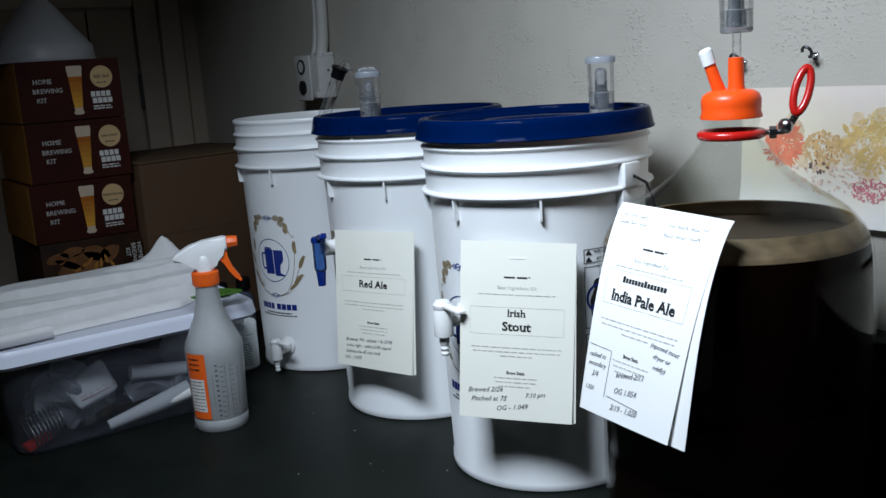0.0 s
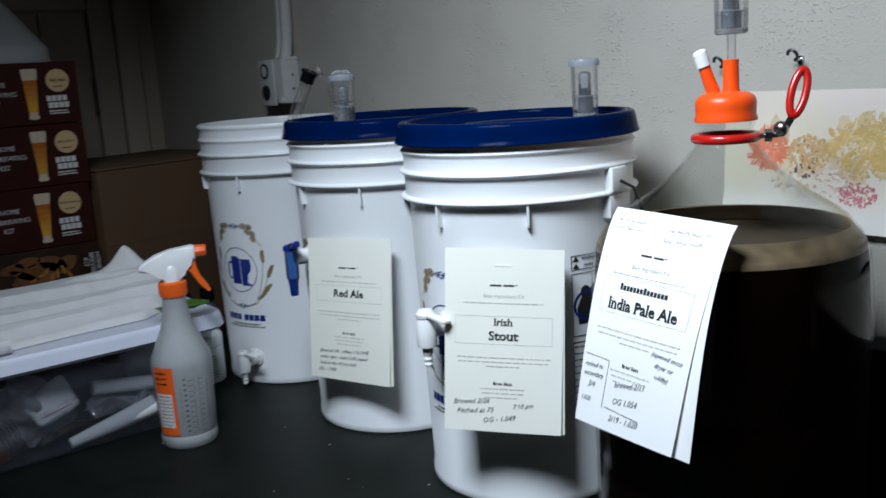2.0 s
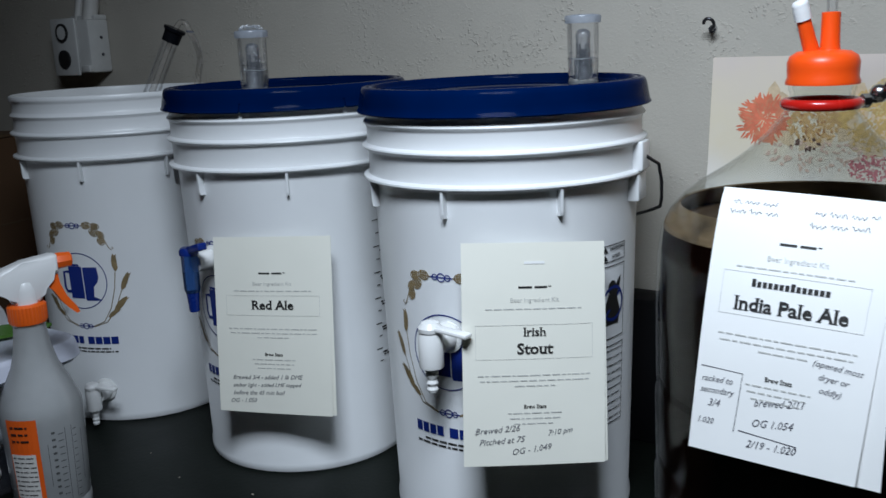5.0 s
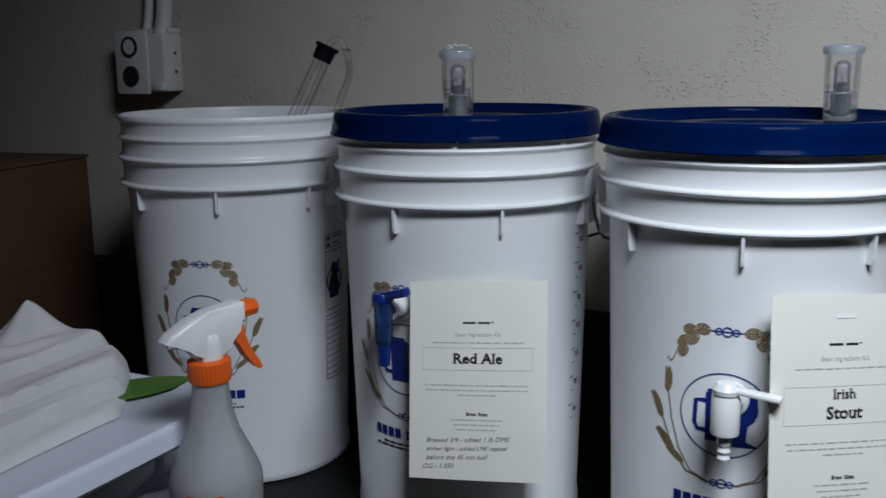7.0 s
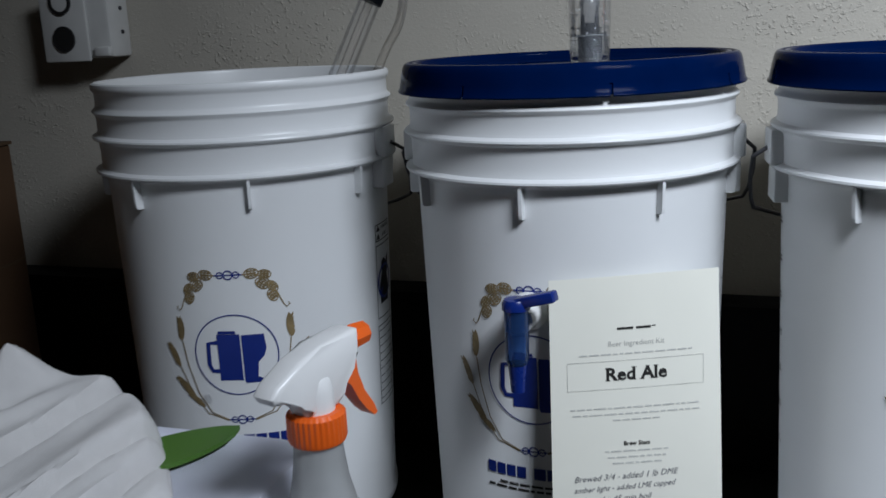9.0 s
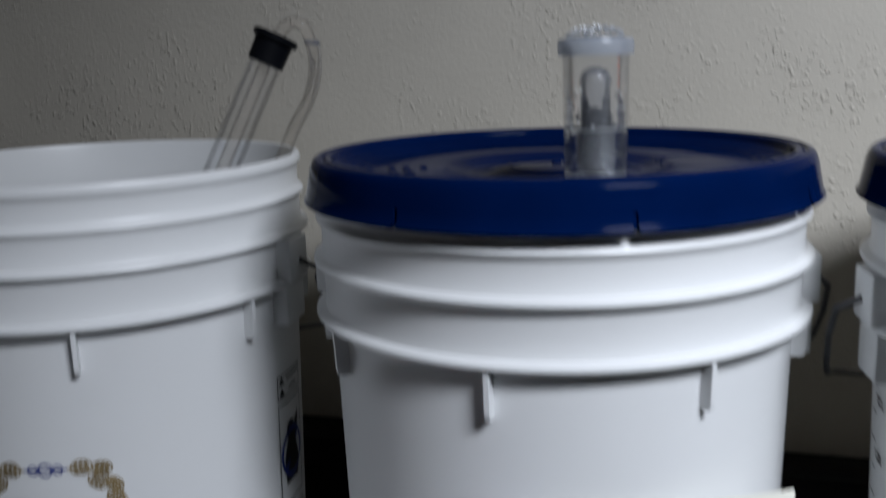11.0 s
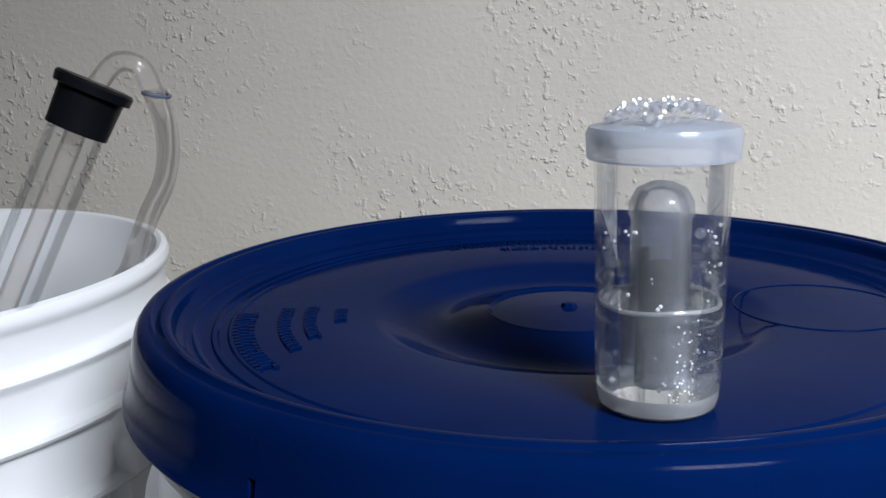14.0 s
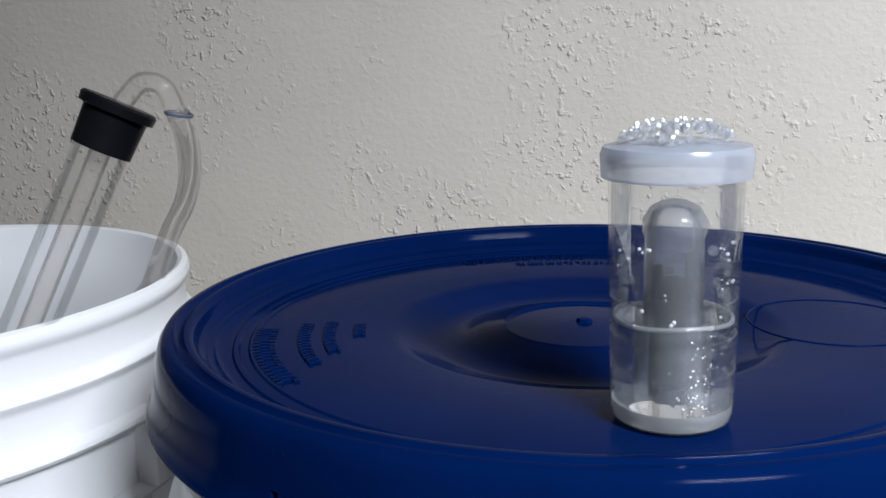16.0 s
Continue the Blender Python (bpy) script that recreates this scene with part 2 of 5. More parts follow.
BOTTLE = clear("small_bottle", (0.45, 0.5, 0.62), 0.8, 0.15, 0.5, (0.22, 0.26, 0.36))
METALBOX = pmat("outlet_enamel", (0.58, 0.58, 0.56), 0.4, vary=0.1, scale=30)
SOCKET = pmat("socket_black", (0.02, 0.02, 0.02), 0.4, vary=0.1)
CABLE = pmat("cable_white", (0.55, 0.54, 0.51), 0.5, vary=0.12, scale=40)
BAG = clear("plastic_film", (0.90, 0.92, 0.95), 1.0, 0.05, 0.55, (0.93, 0.95, 0.98), wave=0.004)
REDPLAS = pmat("red_plastic", (0.45, 0.02, 0.012), 0.35, vary=0.1)
DARKBUNDLE = pmat("dark_blue_film", (0.13, 0.145, 0.20), 0.4, vary=0.5, scale=30)
LABELORANGE = pmat("orange_label", (0.82, 0.12, 0.01), 0.5, vary=0.06)


# ---- mesh helpers ----
def part(name, bm, material, parent=None, label="", smooth=True):
    me = bpy.data.meshes.new(name)
    bm.normal_update()
    bm.to_mesh(me)
    bm.free()
    me.materials.append(material)
    if smooth:
        me.polygons.foreach_set("use_smooth", [True] * len(me.polygons))
        me.set_sharp_from_angle(angle=radians(38))
    ob = new(name, me)
    if parent is not None:
        ob.parent = parent
    if label:
        ob["label"] = label
    return ob


def empty(name, x, y, z, label, category, group="", rz=0.0):
    ob = new(name)
    ob.empty_display_size = 0.05
    ob.matrix_world = pose(x, y, z, 0, 0, rz)
    return tagged(ob, label, category, group)


def standing(foot, there, scale=1.0):
    """Carries what was modelled round one foot point to another, a little larger or smaller."""
    return Matrix.Translation(there) @ Matrix.Scale(scale, 4) @ Matrix.Translation(-Vector(foot))


def lathe(profile, segs=72, closed=False):
    """Turns (r, z) points round the z axis."""
    bm = bmesh.new()
    rings = []
    for r, z in profile:
        if r < 1e-6:
            rings.append([bm.verts.new((0, 0, z))])
        else:
            rings.append([bm.verts.new((r * math.cos(2 * math.pi * i / segs), r * math.sin(2 * math.pi * i / segs), z)) for i in range(segs)])
    pairs = list(zip(rings, rings[1:])) + ([(rings[-1], rings[0])] if closed else [])
    for a, b in pairs:
        for i in range(segs):
            j = (i + 1) % segs
            if len(a) == 1 and len(b) == 1:
                continue
            if len(a) == 1:
                bm.faces.new((a[0], b[i], b[j]))
            elif len(b) == 1:
                bm.faces.new((a[i], b[0], a[j]))
            else:
                bm.faces.new((a[i], b[i], b[j], a[j]))
    bmesh.ops.recalc_face_normals(bm, faces=bm.faces)
    return bm


def tube(points, radius, segs=14, closed=False, hollow=0.0):
    """A pipe along points; radius a number or one for each point."""
    bm = bmesh.new()
    pts = [Vector(p) for p in points]
    n = len(pts)
    radii = radius if isinstance(radius, (list, tuple)) else [radius] * n
    up = None
    rings = []
    for i, p in enumerate(pts):
        if closed:
            d = (pts[(i + 1) % n] - pts[i - 1]).normalized()
        else:
            d = (pts[min(i + 1, n - 1)] - pts[max(i - 1, 0)]).normalized()
        if up is None:
            up = d.orthogonal().normalized()
        up = (up - d * up.dot(d)).normalized()
        side = d.cross(up)
        rings.append([bm.verts.new(p + radii[i] * (math.cos(a) * up + math.sin(a) * side)) for a in (2 * math.pi * k / segs for k in range(segs))])
    for k in range(n if closed else n - 1):
        a, b = rings[k], rings[(k + 1) % n]
        for i in range(segs):
            j = (i + 1) % segs
            bm.faces.new((a[i], a[j], b[j], b[i]))
    if not closed and not hollow:
        bm.faces.new(rings[0][::-1])
        bm.faces.new(rings[-1])
    bmesh.ops.recalc_face_normals(bm, faces=bm.faces)
    return bm


def arc(points, steps=8):
    """A smooth line through points (Catmull-Rom)."""
    p = [Vector(q) for q in points]
    p = [2 * p[0] - p[1]] + p + [2 * p[-1] - p[-2]]
    out = []
    for i in range(1, len(p) - 2):
        for k in range(steps):
            t = k / steps
            out.append(0.5 * (2 * p[i] + (p[i + 1] - p[i - 1]) * t + (2 * p[i - 1] - 5 * p[i] + 4 * p[i + 1] - p[i + 2]) * t * t + (3 * p[i] - p[i - 1] - 3 * p[i + 1] + p[i + 2]) * t ** 3))
    return out + [p[-2]]


def block(x0, x1, y0, y1, z0, z1, bevel=0.0, segs=2):
    bm = bmesh.new()
    bmesh.ops.create_cube(bm, size=1)
    for v in bm.verts:
        v.co = Vector((x0 + (v.co.x + 0.5) * (x1 - x0), y0 + (v.co.y + 0.5) * (y1 - y0), z0 + (v.co.z + 0.5) * (z1 - z0)))
    if bevel:
        bmesh.ops.bevel(bm, geom=bm.edges[:] + bm.verts[:], offset=bevel, segments=segs, profile=0.5, affect="EDGES")
    return bm


def join(*bms):
    out = bms[0]
    for b in bms[1:]:
        me = bpy.data.meshes.new("tmp")
        b.to_mesh(me)
        b.free()
        out.from_mesh(me)
        bpy.data.meshes.remove(me)
    return out


def moved(bm, m):
    bmesh.ops.transform(bm, matrix=m, verts=bm.verts)
    return bm


def ball(r, sx=1, sy=1, sz=1, segs=12):
    bm = bmesh.new()
    bmesh.ops.create_uvsphere(bm, u_segments=segs, v_segments=max(6, segs // 2), radius=r)
    for v in bm.verts:
        v.co = Vector((v.co.x * sx, v.co.y * sy, v.co.z * sz))
    return bm


# flat shapes: lists of (points, faces) in a plane
def rect(x0, y0, x1, y1, step=0.006):
    n = max(1, math.ceil((x1 - x0) / step))
    k = max(1, math.ceil((y1 - y0) / 0.03))
    pts = [(x0 + (x1 - x0) * i / n, y0 + (y1 - y0) * j / k) for j in range(k + 1) for i in range(n + 1)]
    return pts, [(j * (n + 1) + i, j * (n + 1) + i + 1, (j + 1) * (n + 1) + i + 1, (j + 1) * (n + 1) + i) for j in range(k) for i in range(n)]


def stroke(line, w):
    pts, faces = [], []
    for i, (x, y) in enumerate(line):
        ax, ay = line[max(i - 1, 0)]
        bx, by = line[min(i + 1, len(line) - 1)]
        dx, dy = bx - ax, by - ay
        k = (w[i] if isinstance(w, list) else w) / 2 / max(1e-9, math.hypot(dx, dy))
        pts += [(x - dy * k, y + dx * k), (x + dy * k, y - dx * k)]
        if i:
            faces.append((2 * i - 2, 2 * i - 1, 2 * i + 1, 2 * i))
    return pts, faces


def ringshape(cx, cy, r, w, n=48, a0=0.0, a1=360.0):
    return stroke([(cx + r * math.cos(radians(a0 + (a1 - a0) * i / n)), cy + r * math.sin(radians(a0 + (a1 - a0) * i / n))) for i in range(n + 1)], w)


def oval(cx, cy, rx, ry, turn=0.0, n=18):
    c, s = math.cos(radians(turn)), math.sin(radians(turn))
    pts = [(cx, cy)]
    for i in range(n):
        a = 2 * math.pi * i / n
        u, v = rx * math.cos(a), ry * math.sin(a)
        pts.append((cx + u * c - v * s, cy + u * s + v * c))
    return pts, [(0, 1 + i, 1 + (i + 1) % n) for i in range(n)]


def poly(points):
    return list(points), [tuple(range(len(points)))]


def leaf(cx, cy, length, width, turn, n=7):
    c, s = math.cos(radians(turn)), math.sin(radians(turn))
    side = [(length * (i / n - 0.5), width / 2 * math.sin(math.pi * i / n) ** 0.7) for i in range(n + 1)]
    out = [(u, v) for u, v in side] + [(u, -v) for u, v in side[1:-1][::-1]]
    return poly([(cx + u * c - v * s, cy + u * s + v * c) for u, v in out])


def words(text, size, cx, cy, bold=0.0, turn=0.0, shear=0.0, align="CENTER", wide=1.0, serif=False):
    """Flat lettering in the built-in font, as points and faces."""
    cu = bpy.data.curves.new("lettering", "FONT")
    cu.body, cu.size, cu.align_x, cu.align_y, cu.offset, cu.shear, cu.resolution_u = text, size, align, "CENTER", bold * size, shear, 2
    ob = bpy.data.objects.new("lettering", cu)
    scene.collection.objects.link(ob)
    bpy.context.view_layer.update()
    ev = ob.evaluated_get(bpy.context.evaluated_depsgraph_get())
    me = ev.to_mesh()
    c, s = math.cos(radians(turn)), math.sin(radians(turn))
    pts = [(cx + v.co.x * wide * c - v.co.y * s, cy + v.co.x * wide * s + v.co.y * c) for v in me.vertices]
    faces = [tuple(p.vertices) for p in me.polygons]
    if serif:
        # small slabs across the flat ends of the strokes
        uses = collections.Counter(tuple(sorted(k)) for f in faces for k in zip(f, f[1:] + f[:1]))
        for (i, j), n in uses.items():
            a, b = me.vertices[i].co, me.vertices[j].co
            if n == 1 and abs(a.y - b.y) < 0.002 * size and 0.04 * size < abs(a.x - b.x) < 0.22 * size:
                x0, x1 = min(a.x, b.x) - 0.055 * size, max(a.x, b.x) + 0.055 * size
                low = a.y < 0.12 * size
                y0, y1 = (a.y, a.y + 0.045 * size) if low else (a.y - 0.045 * size, a.y)
                m = len(pts)
                pts += [(cx + px * wide * c - py * s, cy + px * wide * s + py * c) for px, py in ((x0, y0), (x1, y0), (x1, y1), (x0, y1))]
                faces.append((m, m + 1, m + 2, m + 3))
    ev.to_mesh_clear()
    bpy.data.objects.remove(ob)
    bpy.data.curves.remove(cu)
    return pts, faces


def textline(x0, x1, y, h, rng, gap=0.0016):
    """A line of small print too fine to read: word-long bars."""
    out, x = [], x0
    while x < x1 - 0.002:
        w = min(rng.uniform(0.003, 0.011), x1 - x)
        out.append(rect(x, y - h / 2, x + w, y + h / 2))
        x += w + gap
    return out


def scrawl(x0, y0, length, h, rng, slope=0.0):
    """Pen writing too loose to read."""
    out, x = [], x0
    while x < x0 + length:
        w = rng.uniform(0.006, 0.014)
        n = int(w / 0.0011)
        line = [(x + w * i / n, y0 + slope * (x - x0) + h * (0.5 * math.sin(i * 2.1 + rng.uniform(-0.5, 0.5)) + (0.5 if rng.random() < 0.18 else 0))) for i in range(n + 1)]
        out.append(stroke(line, 0.00055))
        x += w + 0.003
    return out


def decal(name, shapes, material, parent, place, label=""):
    """Lays flat shapes on a surface: place(u, v) gives the point."""
    verts, faces = [], []
    for pts, fs in shapes:
        k = len(verts)
        verts += [place(u, v) for u, v in pts]
        faces += [tuple(i + k for i in f) for f in fs]
    me = bpy.data.meshes.new(name)
    me.from_pydata(verts, [], faces)
    me.materials.append(material)
    ob = new(name, me)
    ob.parent = parent
    if label:
        ob["label"] = label
    if len(shapes) > 3:
        ob["kind"] = "stuff"
    return ob


# ---- the room ----
WY, EX = 1.107, -2.74


def structure(name, bm, material, label, category):
    return tagged(part(name, bm, material, None, "", True), label, category, "", "structure")


structure("wall_back", block(EX - 0.15, 1.6, WY, WY + 0.15, -0.85, 1.55), WALL, "rough trowelled off-white plaster wall behind the bench", "wall")
structure("wall_end", block(EX - 0.15, EX, -2.2, WY - 0.001, -0.85, 1.55), DARKPAINT, "dim painted end wall with a cupboard door", "wall")
# Added to close the room unseen; dark so little light bounces back.
structure("wall_side", block(1.6, 1.75, -2.2, WY + 0.15, -0.85, 1.55), ROOM, "unseen basement wall, dark to keep bounced light low", "wall")
structure("wall_front", block(EX - 0.15, 1.75, -2.35, -2.2, -0.85, 1.55), ROOM, "unseen basement wall, dark to keep bounced light low", "wall")
structure("floor", block(EX - 0.15, 1.75, -2.35, WY + 0.15, -0.95, -0.85), FLOOR, "grey concrete basement floor", "floor")
# Unseen ceiling, its colour lowered to limit bounce.
structure("ceiling", block(EX - 0.15, 1.75, -2.35, WY + 0.15, 1.55, 1.65), CEIL, "unseen ceiling, darkened to keep bounced light low", "ceiling")

# bench
bench = empty("workbench", -1.2, 0.5, -0.85, "dark green-black painted workbench with scuffed top", "bench")
bench.matrix_world = Matrix()
part("worktop", block(EX + 0.002, 0.35, 0.02, WY - 0.003, -0.04, 0.0, 0.003), BENCH, bench)
for lx in (EX + 0.08, -1.2, 0.25):
    for ly in (0.1, WY - 0.08):
        part("leg", block(lx - 0.04, lx + 0.04, ly - 0.04, ly + 0.04, -0.85, -0.04, 0.003), TIMBER, bench)
tagged(part("backsplash", block(EX + 0.003, 0.33, WY - 0.052, WY - 0.002, 0.0005, 0.1935, 0.002), BLACKBOARD), "matt black board standing along the wall on the bench", "board", "", "structure")

rng = random.Random(21)
crumb = bmesh.new()
for k in range(46):
    crumb = join(crumb, moved(ball(rng.uniform(0.0006, 0.0018), 1.4, 1, 0.45, 6), pose(rng.uniform(-1.5, -0.25), rng.uniform(0.02, 0.72), 0.0003, 0, 0, rng.uniform(0, 180))))
tagged(part("crumbs", crumb, DUST), "pale crumbs and dust specks scattered on the bench", "crumbs", kind="stuff")

# cupboard door and its casing in the end wall
door = tagged(new("door_1"), "dim cream-painted cupboard door with plank joints", "door", "", "structure")
part("door_panel", block(EX + 0.001, EX + 0.016, 0.794, 0.914, -0.5, 0.752, 0.002), DARKPAINT, door)
part("door_panel", block(EX + 0.001, EX + 0.014, 0.560, 0.790, -0.5, 0.751, 0.002), DARKPAINT, door)
part("door_panel", block(EX + 0.001, EX + 0.014, 0.325, 0.556, -0.5, 0.751, 0.002), DARKPAINT, door)
part("hinge", join(tube([(EX + 0.022, 0.917, 0.49), (EX + 0.022, 0.917, 0.575)], 0.0045), moved(ball(0.0065), pose(EX + 0.022, 0.917, 0.486))), WIRE, door)
casing = tagged(new("trim"), "cream-painted casing round the cupboard door", "door casing", "", "structure")
part("casing_board", block(EX + 0.001, EX + 0.024, 0.922, 0.985, -0.84, 1.0, 0.003), DARKPAINT, casing)
part("casing_board", block(EX + 0.001, EX + 0.040, 0.987, 1.048, -0.84, 1.0, 0.006), DARKPAINT, casing)
part("casing_board", block(EX + 0.001, EX + 0.022, 0.20, 0.920, 0.760, 0.86, 0.003), DARKPAINT, casing)

# ---- brewing buckets ----
WALL_R = ((0.0, 0.1335), (0.014, 0.1342), (0.372, 0.1437), (0.50, 0.1475))


def pail_r(z):
    for (z0, r0), (z1, r1) in zip(WALL_R, WALL_R[1:]):
        if z <= z1:
            return r0 + (r1 - r0) * (z - z0) / (z1 - z0)
    return WALL_R[-1][1]


def on_pail(angle, lift=0.0007):
    """Wraps flat (u, z) round the bucket, u = 0 at that angle."""
    def place(u, z):
        r = pail_r(z) + lift
        a = radians(angle) + u / pail_r(0.2)
        return (r * math.cos(a), r * math.sin(a), z)
    return place


PAIL_PROFILE = [(0, 0.004), (0.126, 0.003), (0.129, 0.0), (0.1352, 0.0015), (0.1360, 0.004), (0.1360, 0.011), (0.1343, 0.0135), (0.1437, 0.372), (0.1442, 0.379), (0.1464, 0.3815),
                (0.1536, 0.3835), (0.1547, 0.3850), (0.1543, 0.3868), (0.1487, 0.3890), (0.1480, 0.392), (0.1486, 0.411), (0.1498, 0.4145), (0.1539, 0.4168), (0.1546, 0.4183),
                (0.1540, 0.4199), (0.1499, 0.4223), (0.1489, 0.425), (0.1489, 0.438), (0.1496, 0.4405), (0.1518, 0.4425), (0.1522, 0.4438), (0.1516, 0.4452), (0.1490, 0.4475),
                (0.1484, 0.450), (0.1484, 0.4605), (0.1492, 0.4628), (0.1510, 0.4648), (0.1513, 0.4678), (0.1503, 0.4706), (0.1478, 0.4717), (0.1455, 0.4706), (0.1446, 0.4678),
                (0.1440, 0.430), (0.1415, 0.372), (0.1320, 0.010), (0.1285, 0.0065), (0, 0.0065)]


def wreath_logo(ob, angle, zc):
    rng = random.Random(5)
    at = on_pail(angle)
    blue = [ringshape(0, zc, 0.0405, 0.0012)]
    # tankard beside a stemmed glass
    blue += [poly([(-0.017, zc - 0.026), (0.0052, zc - 0.026), (0.0052, zc + 0.021), (-0.017, zc + 0.021)]),
             stroke([(-0.017, zc + 0.013), (-0.026, zc + 0.012), (-0.027, zc - 0.010), (-0.024, zc - 0.016), (-0.017, zc - 0.016)], 0.0042),
             poly([(0.0066, zc + 0.020), (0.028, zc + 0.020), (0.0295, zc + 0.006), (0.027, zc - 0.002), (0.021, zc - 0.008), (0.0195, zc - 0.023), (0.030, zc - 0.0275), (0.030, zc - 0.029), (0.008, zc - 0.029), (0.0066, zc - 0.0265)]),
             poly([(-0.0155, zc + 0.0215), (-0.0155, zc + 0.0245), (0.001, zc + 0.0245), (0.002, zc + 0.0215)])]
    decal("mug_print", blue, INKBLUE, ob, at, "dark blue tankard and glass printed in a circle")
    chain = []
    for cz in (zc + 0.080, zc - 0.067):
        chain += [ringshape(0, cz, 0.0042, 0.0012, 16), ringshape(-0.0075, cz, 0.0030, 0.001, 12), ringshape(0.0075, cz, 0.0030, 0.001, 12), rect(-0.013, cz - 0.0006, 0.013, cz + 0.0006)]
    decal("link_print", chain, INKBLUE, ob, at)
    gold = []
    for sgn in (-1, 1):
        for u, v, l, w, t in ((0.0215, 0.0805, 0.013, 0.0095, 5), (0.0335, 0.079, 0.012, 0.008, -10), (0.0305, 0.0700, 0.013, 0.009, -40), (0.0400, 0.0665, 0.012, 0.008, -50), (0.0395, 0.0575, 0.012, 0.0085, -60)):
            c, q = math.cos(radians(sgn * t)), math.sin(radians(sgn * t))
            edge = [(sgn * u + l / 2 * math.cos(a) * c - w / 2 * math.sin(a) * q, zc + v + l / 2 * math.cos(a) * q + w / 2 * math.sin(a) * c) for a in (2 * math.pi * i / 22 for i in range(23))]
            gold.append(stroke(edge, 0.0011))
            for k in range(3):
                for o in (-1, 0, 1):
                    p, r = (k - 1) * l * 0.24, o * w * 0.25
                    gold.append(oval(sgn * u + p * c - r * q, zc + v + p * q + r * c, 0.0017, 0.00105, sgn * t + 28 * o, 9))
        gold.append(stroke([(sgn * 0.013, zc + 0.080), (sgn * 0.024, zc + 0.080), (sgn * 0.036, zc + 0.074), (sgn * 0.044, zc + 0.060), (sgn * 0.049, zc + 0.048), (sgn * 0.052, zc + 0.0445), (sgn * 0.055, zc + 0.047), (sgn * 0.0535, zc + 0.049)], 0.0011))
        for u, v, l, w, t in ((0.0535, 0.026, 0.026, 0.0075, 92), (0.0650, -0.002, 0.029, 0.0075, 66), (0.0555, -0.035, 0.030, 0.0085, 47), (0.044, -0.048, 0.020, 0.006, 38)):
            gold.append(leaf(sgn * u, zc + v, l, w, t if sgn > 0 else 180 - t))
            for k in range(5):
                o = (k - 2) * l / 6
                a = radians(t)
                gold.append(leaf(sgn * (u + o * math.cos(a) + 0.0025), zc + v + o * math.sin(a), 0.008, 0.0022, (t - 25) if sgn > 0 else 205 - t, 4))
        gold.append(stroke([(sgn * 0.013, zc - 0.067), (sgn * 0.030, zc - 0.060), (sgn * 0.042, zc - 0.040), (sgn * 0.050, zc - 0.012), (sgn * 0.0535, zc + 0.013)], 0.0011))
        gold.append(stroke([(sgn * 0.013, zc - 0.068), (sgn * 0.034, zc - 0.061), (sgn * 0.048, zc - 0.043), (sgn * 0.059, zc - 0.015)], 0.0011))
    decal("wreath_print", gold, INKGOLD, ob, at, "tan hop and barley wreath print")
    zt = zc - 0.0885
    bars = []
    for u0, u1 in ((-0.047, -0.007), (-0.001, 0.047)):
        n = 4
        for i in range(n):
            a = u0 + (u1 - u0) * i / n
            bars.append(rect(a + 0.0008, zt - 0.0055, a + (u1 - u0) / n - 0.0008, zt + 0.0055))
    decal("brand_print", bars, INKBLUE, ob, at, "blue maker's name print")
    small = textline(-0.034, 0.034, zt - 0.0125, 0.0022, rng) + textline(-0.046, 0.046, zt - 0.0172, 0.0022, rng)
    decal("small_print", small, INKBLACK, ob, at)


def warning_panel(ob, angle):
    rng = random.Random(9)
    at = on_pail(angle)
    w = 0.021
    s = []
    for z0, z1 in ((0.298, 0.316), (0.215, 0.294), (0.120, 0.208)):
        s += [rect(-w, z0, w, z0 + 0.001), rect(-w, z1 - 0.001, w, z1), rect(-w, z0, -w + 0.001, z1), rect(w - 0.001, z0, w, z1)]
    s += [poly([(-0.019, 0.3085), (-0.010, 0.3085), (-0.0145, 0.3150)]), poly([(-0.019, 0.3000), (-0.010, 0.3000), (-0.0145, 0.3065)])]
    s += [words("WARNING", 0.0055, 0.006, 0.3115, 0.02), words("AVISO", 0.0055, 0.004, 0.3030, 0.02)]
    s += [oval(-0.002, 0.270, 0.007, 0.008), poly([(-0.012, 0.230), (0.010, 0.230), (0.013, 0.245), (0.006, 0.262), (-0.008, 0.264), (-0.014, 0.250)]), leaf(0.006, 0.268, 0.03, 0.008, 60)]
    for k in range(10):
        s += textline(-0.019, 0.019, 0.202 - 0.0084 * k, 0.0011, rng)
    decal("warning_print", s, INKBLACK, ob, at, "black printed warning panel")
    decal("warning_ring", [ringshape(0, 0.253, 0.0175, 0.003), stroke([(-0.012, 0.241), (0.012, 0.265)], 0.003)], INKBLUE, ob, at)


def scale_marks(ob, angle):
    rng = random.Random(4)
    at = on_pail(angle)
    s = []
    for k in range(14):
        z = 0.345 - 0.0168 * k
        s.append(rect(-0.008 if k % 2 == 0 else -0.003, z - 0.0006, 0.003, z + 0.0006))
        if k % 2 == 0:
            s += textline(0.003, 0.016, z - 0.006, 0.002, rng)
            s += textline(0.005, 0.016, z - 0.0095, 0.002, rng)
    decal("gallon_scale", s, INKBLACK, ob, at)


